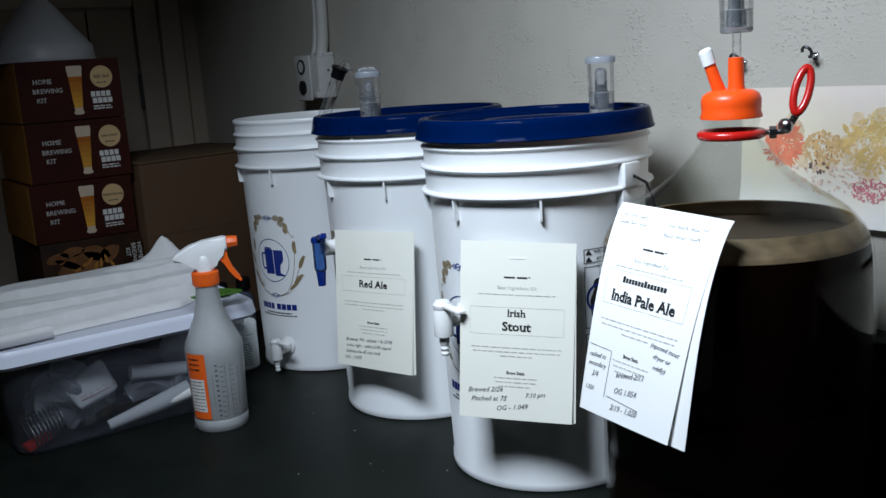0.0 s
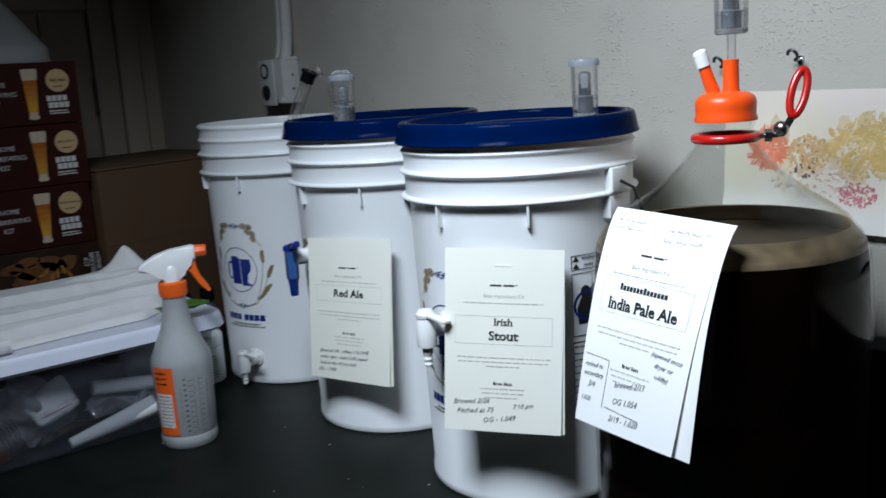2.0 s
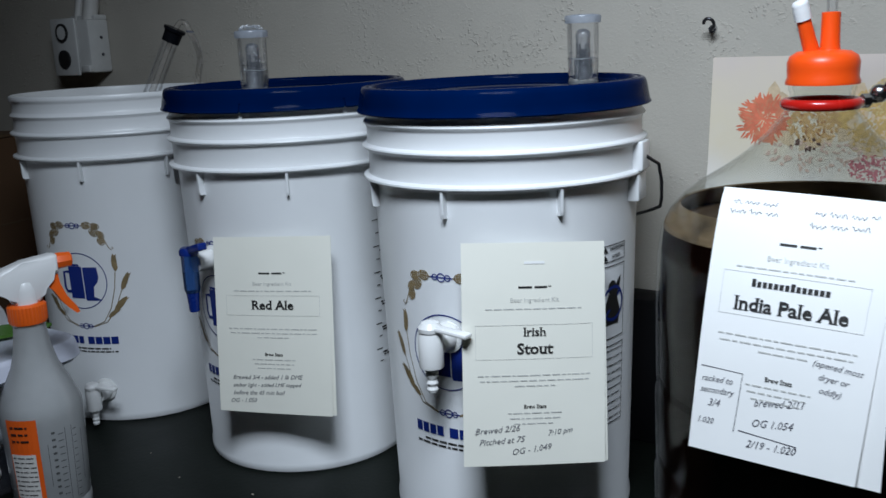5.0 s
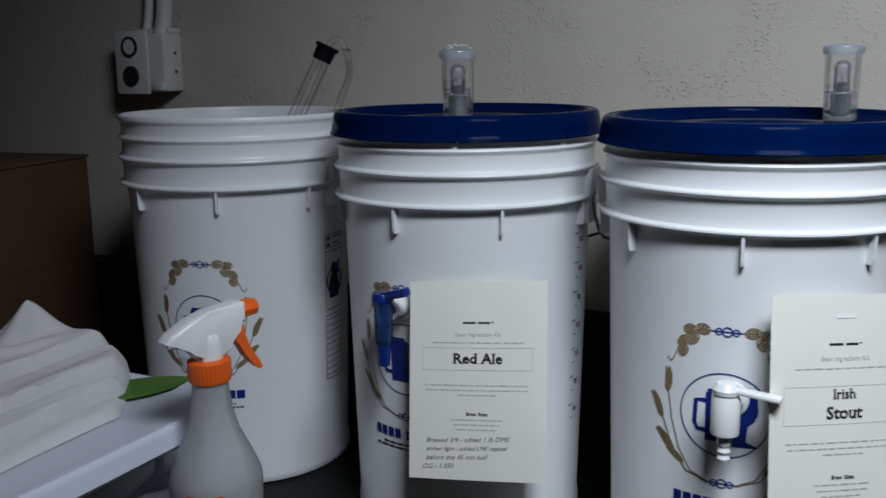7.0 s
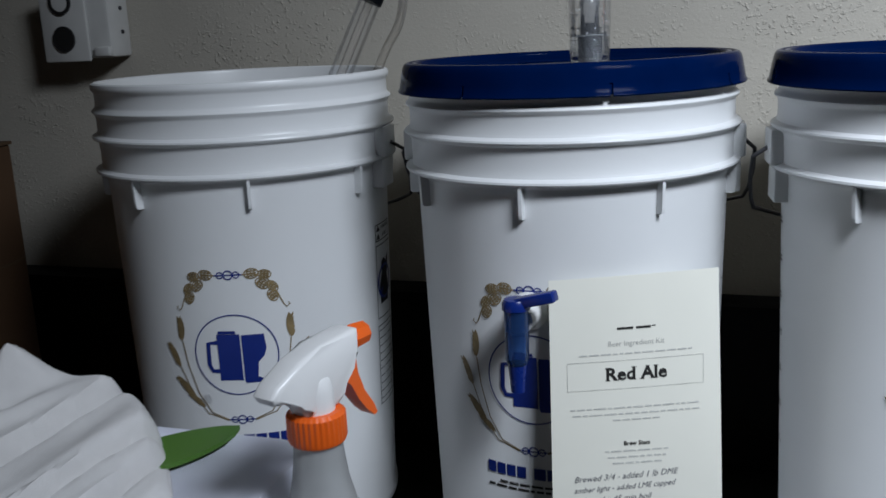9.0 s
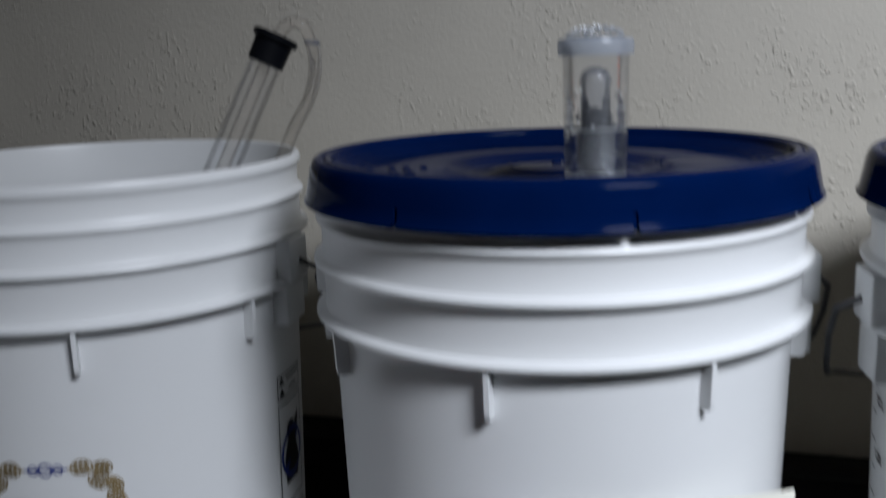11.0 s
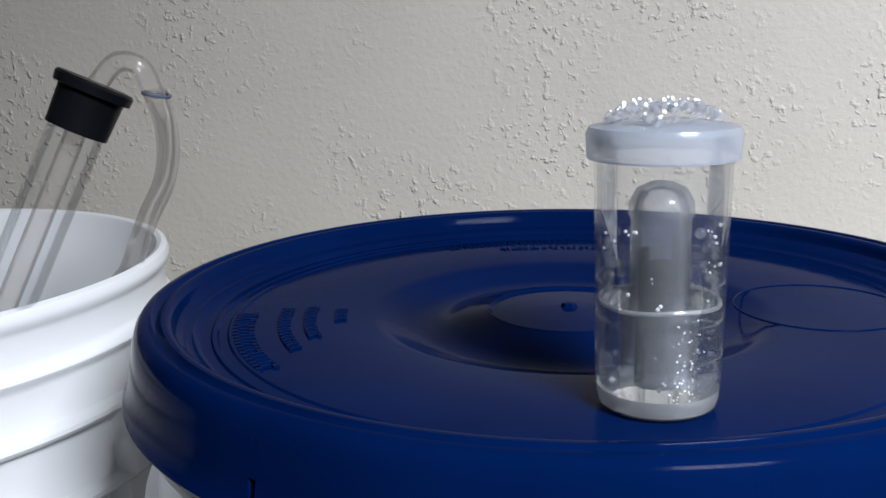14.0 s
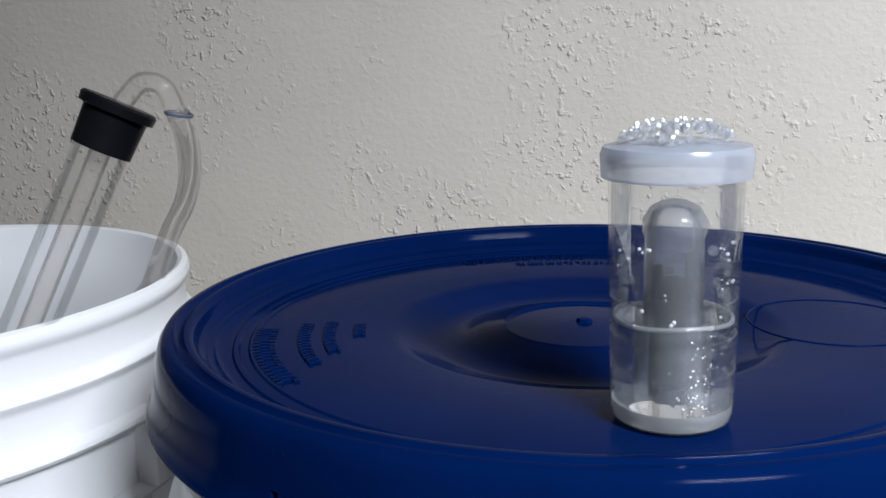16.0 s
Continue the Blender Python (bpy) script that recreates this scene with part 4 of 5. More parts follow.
def recipe_prints(title, titles_y, pen, seed, box):
    rng = random.Random(seed)
    black, grey = [], []
    black += [rect(-0.016, -0.0440, -0.0025, -0.0421), rect(0.0, -0.0440, 0.0125, -0.0421), rect(0.0135, -0.0428, 0.0165, -0.0420)]
    grey += [words("Beer Ingredient Kit", 0.0062, 0, -0.0555)]
    grey += textline(-0.048, 0.048, -0.0640, 0.0011, rng)
    for text, size, y, bold in title:
        if text:
            black.append(words(text, size, 0, y, bold, wide=1.08, serif=True))
        else:
            black += [rect(x0, y - size * 0.22, x0 + 0.0034, y + size * (0.30 if k in (0, 7) else 0.16)) for k, x0 in enumerate(-0.033 + 0.0045 * q for q in range(14)) if k != 7] + [rect(-0.0015, y - size * 0.22, 0.0019, y + size * 0.30)]
    z0, z1 = box
    frame_lines = [rect(-0.058, z1 - 0.0003, 0.058, z1), rect(-0.058, z0, 0.058, z0 + 0.0003), rect(-0.058, z0, -0.0577, z1), rect(0.0577, z0, 0.058, z1)]
    y = z0 - 0.016
    grey += textline(-0.056, 0.056, y, 0.0011, rng) + textline(-0.054, 0.054, y - 0.0052, 0.0011, rng) + textline(-0.020, 0.020, y - 0.0104, 0.0011, rng)
    black += [words("Brew Stats", 0.0052, 0, y - 0.031, 0.02)]
    for k in range(3):
        w = (0.027, 0.025, 0.021)[k]
        grey += textline(-w, w, y - 0.0372 - 0.0052 * k, 0.0011, rng)
    return [("print", black, INKBLACK), ("fine_print", grey + frame_lines, INKGREY), ("title_tint", [], FRAMEINK), ("pen_writing", pen, PENINK)]


def clean(prints):
    return [p for p in prints if p[1]]


def pen_text(lines, size=0.0085):
    return [words(t, size * k, x, y, 0.0, turn, 0.35, "LEFT") for t, x, y, turn, k in lines]


sheet("recipe_sheet", "cream printed recipe sheet for Irish stout hung on a bucket", (-0.9251, 0.6968, 0.3372), (-0.8192, 0.7900, 0.3295), (-0.9151, 0.6709, 0.1209), (-0.8057, 0.7578, 0.1148), 0.004, PAPER,
      clean(recipe_prints([("Irish", 0.0120, -0.0870, 0.02), ("Stout", 0.0150, -0.1035, 0.025)], 0, pen_text([("Brewed 2/26", -0.060, -0.184, 4, 1), ("Pitched at 75", -0.056, -0.195, 4, 1), ("7:10 pm", 0.012, -0.187, 6, 0.9), ("OG - 1.049", -0.024, -0.205, 7, 1)]), 11, (-0.1130, -0.0795)) + [("tape", [rect(-0.010, -0.0205, 0.010, -0.0180)], PAPERWHITE)]), 2)
sheet("recipe_sheet", "cream printed recipe sheet for red ale hung on a bucket", (-1.2918, 0.7212, 0.3081), (-1.1618, 0.7824, 0.3085), (-1.2888, 0.7056, 0.0963), (-1.1563, 0.7586, 0.0935), 0.003, PAPER,
      clean(recipe_prints([("Red Ale", 0.0150, -0.0815, 0.025)], 0, pen_text([("Brewed 3/4 - added 1 lb DME", -0.054, -0.170, 2, 0.86), ("amber light - added LME capped", -0.054, -0.1795, 2, 0.78), ("before the 45 min boil", -0.054, -0.189, 2, 0.85), ("OG - 1.050", -0.058, -0.199, 3, 0.85)]), 12, (-0.0935, -0.0695))), 2)
sheet("recipe_sheet", "white creased recipe sheet for India pale ale taped on the carboy", (-0.6872, 0.7310, 0.3996), (-0.5450, 0.7290, 0.3930), (-0.6916, 0.6656, 0.1937), (-0.5610, 0.6490, 0.1950), 0.004, PAPERWHITE,
      clean(recipe_prints([("", 0.0120, -0.0765, 0.0), ("India Pale Ale", 0.0155, -0.0940, 0.025)], 0,
                          pen_text([("racked to", -0.066, -0.158, 2, 0.85), ("secondary", -0.066, -0.167, 2, 0.85), ("3/4", -0.058, -0.177, 4, 1.0), ("1.020", -0.066, -0.192, 2, 0.8), ("brewed 2/11", -0.018, -0.170, 8, 0.95), ("OG 1.054", -0.018, -0.186, 6, 1.0), ("2/19 - 1.020", -0.020, -0.203, 3, 1.0), ("(opened most", 0.024, -0.130, -4, 0.8), ("dryer or", 0.030, -0.140, -4, 0.8), ("oddly)", 0.032, -0.150, -4, 0.8)])
                          + [stroke([(-0.067, -0.148), (-0.030, -0.149), (-0.032, -0.196)], 0.0007), stroke([(-0.028, -0.194), (0.022, -0.197)], 0.0008)] + scrawl(-0.060, -0.012, 0.036, 0.003, random.Random(1), -0.02) + scrawl(-0.062, -0.020, 0.036, 0.003, random.Random(2)) + scrawl(0.006, -0.016, 0.046, 0.0035, random.Random(3), 0.03) + scrawl(0.004, -0.026, 0.040, 0.0035, random.Random(6), 0.05), 13, (-0.1030, -0.0680))), 2, wave=0.003, belly=0.011, slip=0.017)

# ---- siphon in the open bucket ----
siphon = tagged(new("auto_siphon"), "clear racking siphon with black cap in the open bucket", "siphon")
top, low = Vector((-1.4860, 0.8625, 0.5435)), Vector((-1.6419, 0.7586, 0.1627))
ax = (top - low).normalized()
crown = top + ax * 0.0125
part("outer_tube", tube([low, top], 0.0107, 28, hollow=1), ACRYL, siphon)
part("inner_cane", tube([low + ax * 0.02 + Vector((0.002, 0, 0)), top + ax * 0.004], 0.0042, 18, hollow=1), TUBING, siphon)
part("stopper", moved(lathe([(0, -0.004), (0.0118, -0.004), (0.0124, 0.010), (0.0126, 0.0112), (0.0147, 0.0117), (0.0150, 0.0150), (0.0142, 0.0160), (0, 0.0160)], 36), Matrix.Translation(top - ax * 0.004) @ ax.to_track_quat("Z", "Y").to_matrix().to_4x4()), BLACKRUB, siphon, "black rubber cap")
cane = arc([crown - ax * 0.004, crown + Vector((0.0066, 0.001, 0.0056)), crown + Vector((0.0122, 0.002, 0.0072)), crown + Vector((0.0176, 0.004, 0.0042)), crown + Vector((0.0215, 0.0055, -0.0075))], 7)
part("bent_cane", tube(cane, 0.0040, 16, hollow=1), TUBING, siphon)
hose = arc([crown + Vector((0.0215, 0.0055, -0.0055)), crown + Vector((0.0205, 0.011, -0.0135)), crown + Vector((0.0180, 0.017, -0.0215)), crown + Vector((0.0115, 0.027, -0.033)), crown + Vector((0.0025, 0.036, -0.046)), crown + Vector((-0.0095, 0.043, -0.060)), crown + Vector((-0.0190, 0.048, -0.074)), crown + Vector((-0.0275, 0.051, -0.088)), crown + Vector((-0.046, 0.054, -0.112)), crown + Vector((-0.12, 0.044, -0.25)), crown + Vector((-0.13, 0.0, -0.40)), crown + Vector((-0.14, -0.03, -0.530))], 7)
part("hose", tube(hose, 0.0046, 16, hollow=1), TUBING, siphon)
part("hose_end", tube([crown + Vector((0.0215 + 0.0050 * math.cos(a), 0.0058 + 0.0050 * math.sin(a), -0.0055 - 0.001 * math.cos(a))) for a in (2 * math.pi * i / 24 for i in range(24))], 0.0007, 6, True), BOTTLE, siphon)

# ---- spray bottle ----
QX, QY = -1.4260, 0.5580
spray = empty("spray_bottle", QX, QY, 0, "cloudy plastic spray bottle with orange trigger and label", "spray bottle", "", 22)
spray.matrix_world = pose(QX, QY, 0, 0, 0, 22) @ Matrix.Diagonal((1.02, 1.02, 1.035, 1))
part("bottle", lathe([(0, 0.003), (0.034, 0.002), (0.040, 0.0), (0.0422, 0.004), (0.0425, 0.016), (0.0408, 0.0185), (0.0422, 0.022), (0.0440, 0.080), (0.0452, 0.122), (0.0448, 0.130), (0.0425, 0.1375), (0.0335, 0.158), (0.0250, 0.176), (0.0200, 0.196), (0.0175, 0.216), (0.0168, 0.234),
                      (0.0150, 0.234), (0.0157, 0.216), (0.0180, 0.196), (0.0230, 0.176), (0.0315, 0.158), (0.0425, 0.130), (0.0418, 0.080), (0.0402, 0.022), (0.039, 0.005), (0, 0.006)], 56), SPRAYBODY, spray)
part("cleaner", lathe([(0, 0.0065), (0.0382, 0.0065), (0.0398, 0.022), (0.0413, 0.080), (0.0418, 0.108), (0.0416, 0.116), (0, 0.116)], 40), SPRAYWATER, spray, "cloudy liquid")
collar = lathe([(0.0150, 0.2240), (0.0196, 0.2245), (0.0205, 0.2275), (0.0203, 0.2440), (0.0178, 0.2465), (0.0130, 0.2465)], 132)
for v in collar.verts:
    if 0.0199 < math.hypot(v.co.x, v.co.y):
        k = 1 + 0.022 * math.cos(33 * math.atan2(v.co.y, v.co.x))
        v.co.x, v.co.y = v.co.x * k, v.co.y * k
part("collar", collar, SPRAYORANGE, spray, "ribbed orange collar")
head_pts = [(-0.047, 0.2665), (-0.050, 0.2720), (-0.044, 0.2790), (-0.022, 0.2905), (0.000, 0.2965), (0.034, 0.3005), (0.040, 0.2990), (0.040, 0.2795), (0.030, 0.2740), (0.020, 0.2640), (0.0165, 0.2560), (0.0155, 0.2470), (-0.0155, 0.2470), (-0.017, 0.2580), (-0.022, 0.2635), (-0.032, 0.2640)]
bm = bmesh.new()
va = [bm.verts.new((x, -0.0115, z)) for x, z in head_pts]
vb = [bm.verts.new((x, 0.0115, z)) for x, z in head_pts]
bm.faces.new(va)
bm.faces.new(vb[::-1])
for i in range(len(head_pts)):
    j = (i + 1) % len(head_pts)
    bm.faces.new((va[j], va[i], vb[i], vb[j]))
bmesh.ops.bevel(bm, geom=[e for e in bm.edges if abs(e.verts[0].co.y - e.verts[1].co.y) < 1e-6], offset=0.0042, segments=3, profile=0.5, affect="EDGES")
bmesh.ops.recalc_face_normals(bm, faces=bm.faces)
# the head points across the bench towards the wall
HEAD = pose(0, 0, 0, 0, 0, 48) @ pose(0, 0, 0.2460) @ Matrix.Scale(0.93, 4) @ pose(0, 0, -0.2465)
part("spray_head", moved(join(bm, moved(lathe([(0, 0.247), (0.0150, 0.247), (0.0145, 0.262), (0.0125, 0.272), (0.007, 0.2775), (0, 0.279)], 28), pose(0, 0, 0))), HEAD), SPRAYWHITE, spray, "white trigger head")
part("nozzle", moved(moved(lathe([(0, 0), (0.0092, 0), (0.0100, 0.003), (0.0088, 0.017), (0.0070, 0.0185), (0, 0.0185)], 8), pose(0.0395, 0, 0.2900, 0, 90, 0)), HEAD), SPRAYORANGE, spray, "orange nozzle")
trig = [(0.021, 0.2670), (0.030, 0.2735), (0.0385, 0.2760), (0.0400, 0.2640), (0.0460, 0.2480), (0.0560, 0.2330), (0.0590, 0.2255), (0.0555, 0.2240), (0.0480, 0.2310), (0.0395, 0.2420), (0.0320, 0.2560)]
bm = bmesh.new()
va = [bm.verts.new((x, -0.0075, z)) for x, z in trig]
vb = [bm.verts.new((x, 0.0075, z)) for x, z in trig]
bm.faces.new(va)
bm.faces.new(vb[::-1])
for i in range(len(trig)):
    j = (i + 1) % len(trig)
    bm.faces.new((va[j], va[i], vb[i], vb[j]))
bmesh.ops.recalc_face_normals(bm, faces=bm.faces)
part("trigger", moved(bm, HEAD), SPRAYORANGE, spray, "orange trigger")


def on_spray(angle):
    def place(u, z):
        r = 0.0422 + (z - 0.022) / 0.058 * 0.0018 if z < 0.08 else 0.0440 + (z - 0.08) / 0.042 * 0.0012
        a = radians(angle) + u / 0.045
        return ((r + 0.0006) * math.cos(a), (r + 0.0006) * math.sin(a), z)
    return place


rng = random.Random(21)
at = on_spray(-76)
decal("label", [rect(-0.026, 0.022, 0.010, 0.126)], LABELORANGE, spray, at, "orange printed label")
lift = on_spray(-76)
decal("label_panel", [rect(-0.024, 0.034, 0.005, 0.086)], PRINTWHITE, spray, lambda u, z: tuple(c * (1.012 if i < 2 else 1) for i, c in enumerate(lift(u, z))), "white text panel")
lines = []
for k in range(9):
    lines += textline(-0.022, 0.004, 0.082 - 0.0055 * k, 0.0011, rng)
for k in range(3):
    lines += textline(-0.020, 0.000, 0.118 - 0.008 * k, 0.002, rng)
decal("label_print", lines, INKBLACK, spray, lambda u, z: tuple(c * (1.02 if i < 2 else 1) for i, c in enumerate(lift(u, z))))
marks = []
for k in range(11):
    z = 0.024 + 0.0080 * k
    marks += [rect(-0.012, z, -0.006, z + 0.0009), rect(0.006, z, 0.011, z + 0.0009), rect(-0.019, z + 0.002, -0.015, z + 0.0045)]
marks += [rect(-0.004, 0.024, -0.0034, 0.110), rect(0.004, 0.024, 0.0046, 0.110)] + [rect(0.018, 0.04, 0.0188, 0.10), rect(-0.024, 0.045, -0.0235, 0.095)]
decal("fill_scale", marks, SCALEINK, spray, on_spray(-22), "grey fill scale")

# ---- jar and small bottles beside the open bucket ----
jar = empty("powder_jar", -1.685, 0.707, 0, "white plastic powder jar with a green label", "jar")
part("jar_body", lathe([(0, 0.001), (0.031, 0.0), (0.034, 0.003), (0.034, 0.064), (0.032, 0.069), (0, 0.069)], 44), JAR, jar)
part("jar_lid", lathe([(0, 0.068), (0.0325, 0.068), (0.0342, 0.070), (0.0342, 0.088), (0.0325, 0.0905), (0, 0.0908)], 44), JAR, jar, "white screw lid")
rng = random.Random(30)
s = []
for k in range(9):
    s += textline(-0.045, -0.010, 0.052 - 0.005 * k, 0.0024, rng) + textline(0.002, 0.040, 0.052 - 0.005 * k, 0.0024, rng)
decal("jar_label", s, JARLABEL, jar, lambda u, z: (0.0346 * math.cos(u / 0.034 - 0.9), 0.0346 * math.sin(u / 0.034 - 0.9), z), "green printed label")
for bx, by, h, nm in ((-1.8174, 0.7318, 0.121, "small bluish bottle with a black cap behind the tub"), (-1.8209, 0.7826, 0.123, "small bottle with a black screw cap beside the open bucket")):
    b = empty("small_bottle", bx, by, 0, nm, "bottle", "small bottles")
    part("bottle_body", lathe([(0, 0.001), (0.018, 0), (0.020, 0.003), (0.020, h - 0.03), (0.017, h - 0.018), (0.010, h - 0.010), (0.010, h), (0, h)], 32), BOTTLE, b)
    part("bottle_cap", lathe([(0, h - 0.004), (0.0142, h - 0.004), (0.0146, h - 0.002), (0.0142, h + 0.0195), (0.0125, h + 0.021), (0, h + 0.021)], 28), BLACKRUB, b, "black ribbed cap")


# ---- storage tub ----
TUB_AT = standing((-1.6165, 0.4315, 0), (-1.6290, 0.4510, 0), 1.01)


def rounded_box(x0, x1, y0, y1, x2, x3, y2, y3, z0, z1, r, wall=0.0):
    """An open box with round corners: foot (x0..y1) at z0, rim (x2..y3) at z1."""
    def loop_at(a0, a1, b0, b1, rr, z):
        out = []
        for cx, cy, s in ((a1 - rr, b1 - rr, 0), (a0 + rr, b1 - rr, 90), (a0 + rr, b0 + rr, 180), (a1 - rr, b0 + rr, 270)):
            for k in range(7):
                a = radians(s + 15 * k)
                out.append((cx + rr * math.cos(a), cy + rr * math.sin(a), z))
        return out
    bm = bmesh.new()
    e = 0.006
    loops = [loop_at(x0 + e, x1 - e, y0 + e, y1 - e, r - e / 2, z0), loop_at(x0, x1, y0, y1, r, z0 + e)]
    for k in range(1, 6):
        f = k / 5
        loops.append(loop_at(x0 + (x2 - x0) * f, x1 + (x3 - x1) * f, y0 + (y2 - y0) * f, y1 + (y3 - y1) * f, r, z0 + e + (z1 - z0 - e) * f))
    rings = [[bm.verts.new(p) for p in lp] for lp in loops]
    for a, b in zip(rings, rings[1:]):
        for i in range(len(a)):
            j = (i + 1) % len(a)
            bm.faces.new((a[i], a[j], b[j], b[i]))
    bm.faces.new(rings[0][::-1])
    if wall:
        bmesh.ops.solidify(bm, geom=bm.faces[:], thickness=wall)
    bmesh.ops.recalc_face_normals(bm, faces=bm.faces)
    return bm, rings


tub = tagged(new("storage_tub"), "clear plastic storage tub with pale lid, full of brewing bits", "storage tub")
tub.matrix_world = TUB_AT
bm, _ = rounded_box(-1.7380, -1.4950, 0.248, 0.615, -1.7530, -1.4800, 0.232, 0.632, 0.0005, 0.150, 0.030, 0.002)
part("tub_body", bm, TUBPLASTIC, tub, "cloudy clear plastic")
TZ = 0.1745
lid_bm, rr = rounded_box(-1.7680, -1.4650, 0.215, 0.648, -1.7650, -1.4680, 0.218, 0.645, 0.146, TZ - 0.004, 0.036, 0.0)
ring_top = [v for v in lid_bm.verts if abs(v.co.z - (TZ - 0.004)) < 1e-5]
cen = Vector((-1.6165, 0.4315, 0))
prev = sorted(ring_top, key=lambda v: math.atan2(v.co.y - cen.y, v.co.x - cen.x))
for inset, z in ((0.004, TZ), (0.014, TZ), (0.018, TZ - 0.0035)):
    nxt = [lid_bm.verts.new((v.co.x - inset_dir.x, v.co.y - inset_dir.y, z)) for v in prev for inset_dir in [((v.co - cen) * Vector((1, 1, 0))).normalized() * (inset if z == TZ and inset < 0.01 else 0.010)]]
    for i in range(len(prev)):
        j = (i + 1) % len(prev)
        lid_bm.faces.new((prev[i], prev[j], nxt[j], nxt[i]))
    prev = nxt
lid_bm.faces.new(prev)
bmesh.ops.recalc_face_normals(lid_bm, faces=lid_bm.faces)
part("tub_lid", lid_bm, TUBLID, tub, "pale lavender-white lid")


def crumple(bm, amount, scale, seed=0):
    for v in bm.verts:
        p = v.co * scale + Vector((seed * 3.1, seed, 0))
        v.co += Vector((noise.noise(p), noise.noise(p + Vector((7, 1, 3))), noise.noise(p + Vector((2, 9, 5))))) * amount
    return bm


def inside(name, bm, material, label, category):
    return tagged(part(name, moved(bm, TUB_AT), material, smooth=material is not BAG), label, category, "brewing bits inside the tub")


def sphere_mesh(r, s):
    bm = bmesh.new()
    bmesh.ops.create_icosphere(bm, subdivisions=4, radius=r)
    return moved(bm, Matrix.Diagonal((*s, 1)))


inside("plastic_bag", moved(crumple(sphere_mesh(0.055, (0.8, 1.15, 0.8)), 0.026, 34, 2), pose(-1.5620, 0.345, 0.064)), BAG, "crumpled clear plastic bag in the tub", "bag")
inside("plastic_bag", moved(crumple(sphere_mesh(0.050, (0.7, 1.3, 0.45)), 0.024, 36, 5), pose(-1.5560, 0.490, 0.045)), BAG, "crumpled clear plastic bag in the tub", "bag")
pouch = tagged(new("yeast_pouch"), "white pouch with red script in the tub", "pouch", "brewing bits inside the tub")
pouch.matrix_world = TUB_AT
def pouch_mesh():
    bm = block(-0.011, 0.011, -0.040, 0.040, -0.024, 0.024, 0.010, 3)
    bmesh.ops.subdivide_edges(bm, edges=bm.edges[:], cuts=2, use_grid_fill=True)
    return crumple(bm, 0.009, 26, 3)


part("pouch_body", moved(pouch_mesh(), pose(-1.5260, 0.372, 0.080, 18, -14, 12)), PAPERWHITE, pouch)
decal("pouch_print", scrawl(-0.026, -0.010, 0.050, 0.007, random.Random(5), 0.28) + [stroke([(-0.024, -0.016), (0.022, -0.003)], 0.0012)], REDPLAS, pouch, lambda u, v: (-1.5015 + v * 0.3, 0.372 + u, 0.080 + v), "red script print")
brush = tagged(new("wire_brush"), "wire whisk brush lying in the tub", "brush", "brewing bits inside the tub")
brush.matrix_world = TUB_AT
for k in range(9):
    a = 2 * math.pi * k / 9
    part("wire_loop", moved(tube([(0.026 * math.cos(t), 0.006 * k - 0.024, 0.026 * math.sin(t)) for t in (2 * math.pi * i / 20 for i in range(20))], 0.0018, 6, True), pose(-1.5250, 0.292, 0.036, 15, 0, 6)), STEEL, brush)
inside("measuring_tube", tube([(-1.5330, 0.435, 0.083), (-1.5250, 0.600, 0.060)], [0.0115, 0.0115], 20), TAPWHITE, "pale plastic measuring tube in the tub", "tube")
inside("tube_collar", tube([(-1.5275, 0.545, 0.0675), (-1.5268, 0.560, 0.0655)], 0.0130, 20), PRINTWHITE, "white collar on a tube in the tub", "collar")
inside("rolled_paper", tube([(-1.5110, 0.385, 0.012), (-1.5070, 0.475, 0.030), (-1.5050, 0.520, 0.040)], [0.008, 0.014, 0.016], 20), PAPERWHITE, "rolled white paper lying in the tub", "paper")
inside("red_clip", block(-1.5330, -1.5130, 0.405, 0.440, 0.006, 0.018, 0.003), REDPLAS, "small red plastic clip in the tub", "clip")
inside("red_clip", moved(block(-0.010, 0.010, -0.022, 0.022, -0.006, 0.006, 0.003), pose(-1.5180, 0.278, 0.014, 10, 0, 20)), REDPLAS, "small red plastic clip in the tub", "clip")
inside("red_strip", moved(block(-0.002, 0.002, -0.050, 0.050, -0.006, 0.006, 0.001), pose(-1.5630, 0.350, 0.137, 4, 0, 0)), REDPLAS, "red strip against the tub wall", "strip")
inside("dark_bundle", moved(crumple(sphere_mesh(0.06, (1.0, 2.2, 0.6)), 0.020, 18, 8), pose(-1.6380, 0.440, 0.052)), DARKBUNDLE, "dark bundle at the back of the tub", "bundle")
inside("white_cloth_wad", moved(crumple(sphere_mesh(0.045, (0.8, 1.1, 0.9)), 0.012, 20, 4), pose(-1.5780, 0.555, 0.092)), CLOTH, "wad of pale cloth in the tub", "cloth")

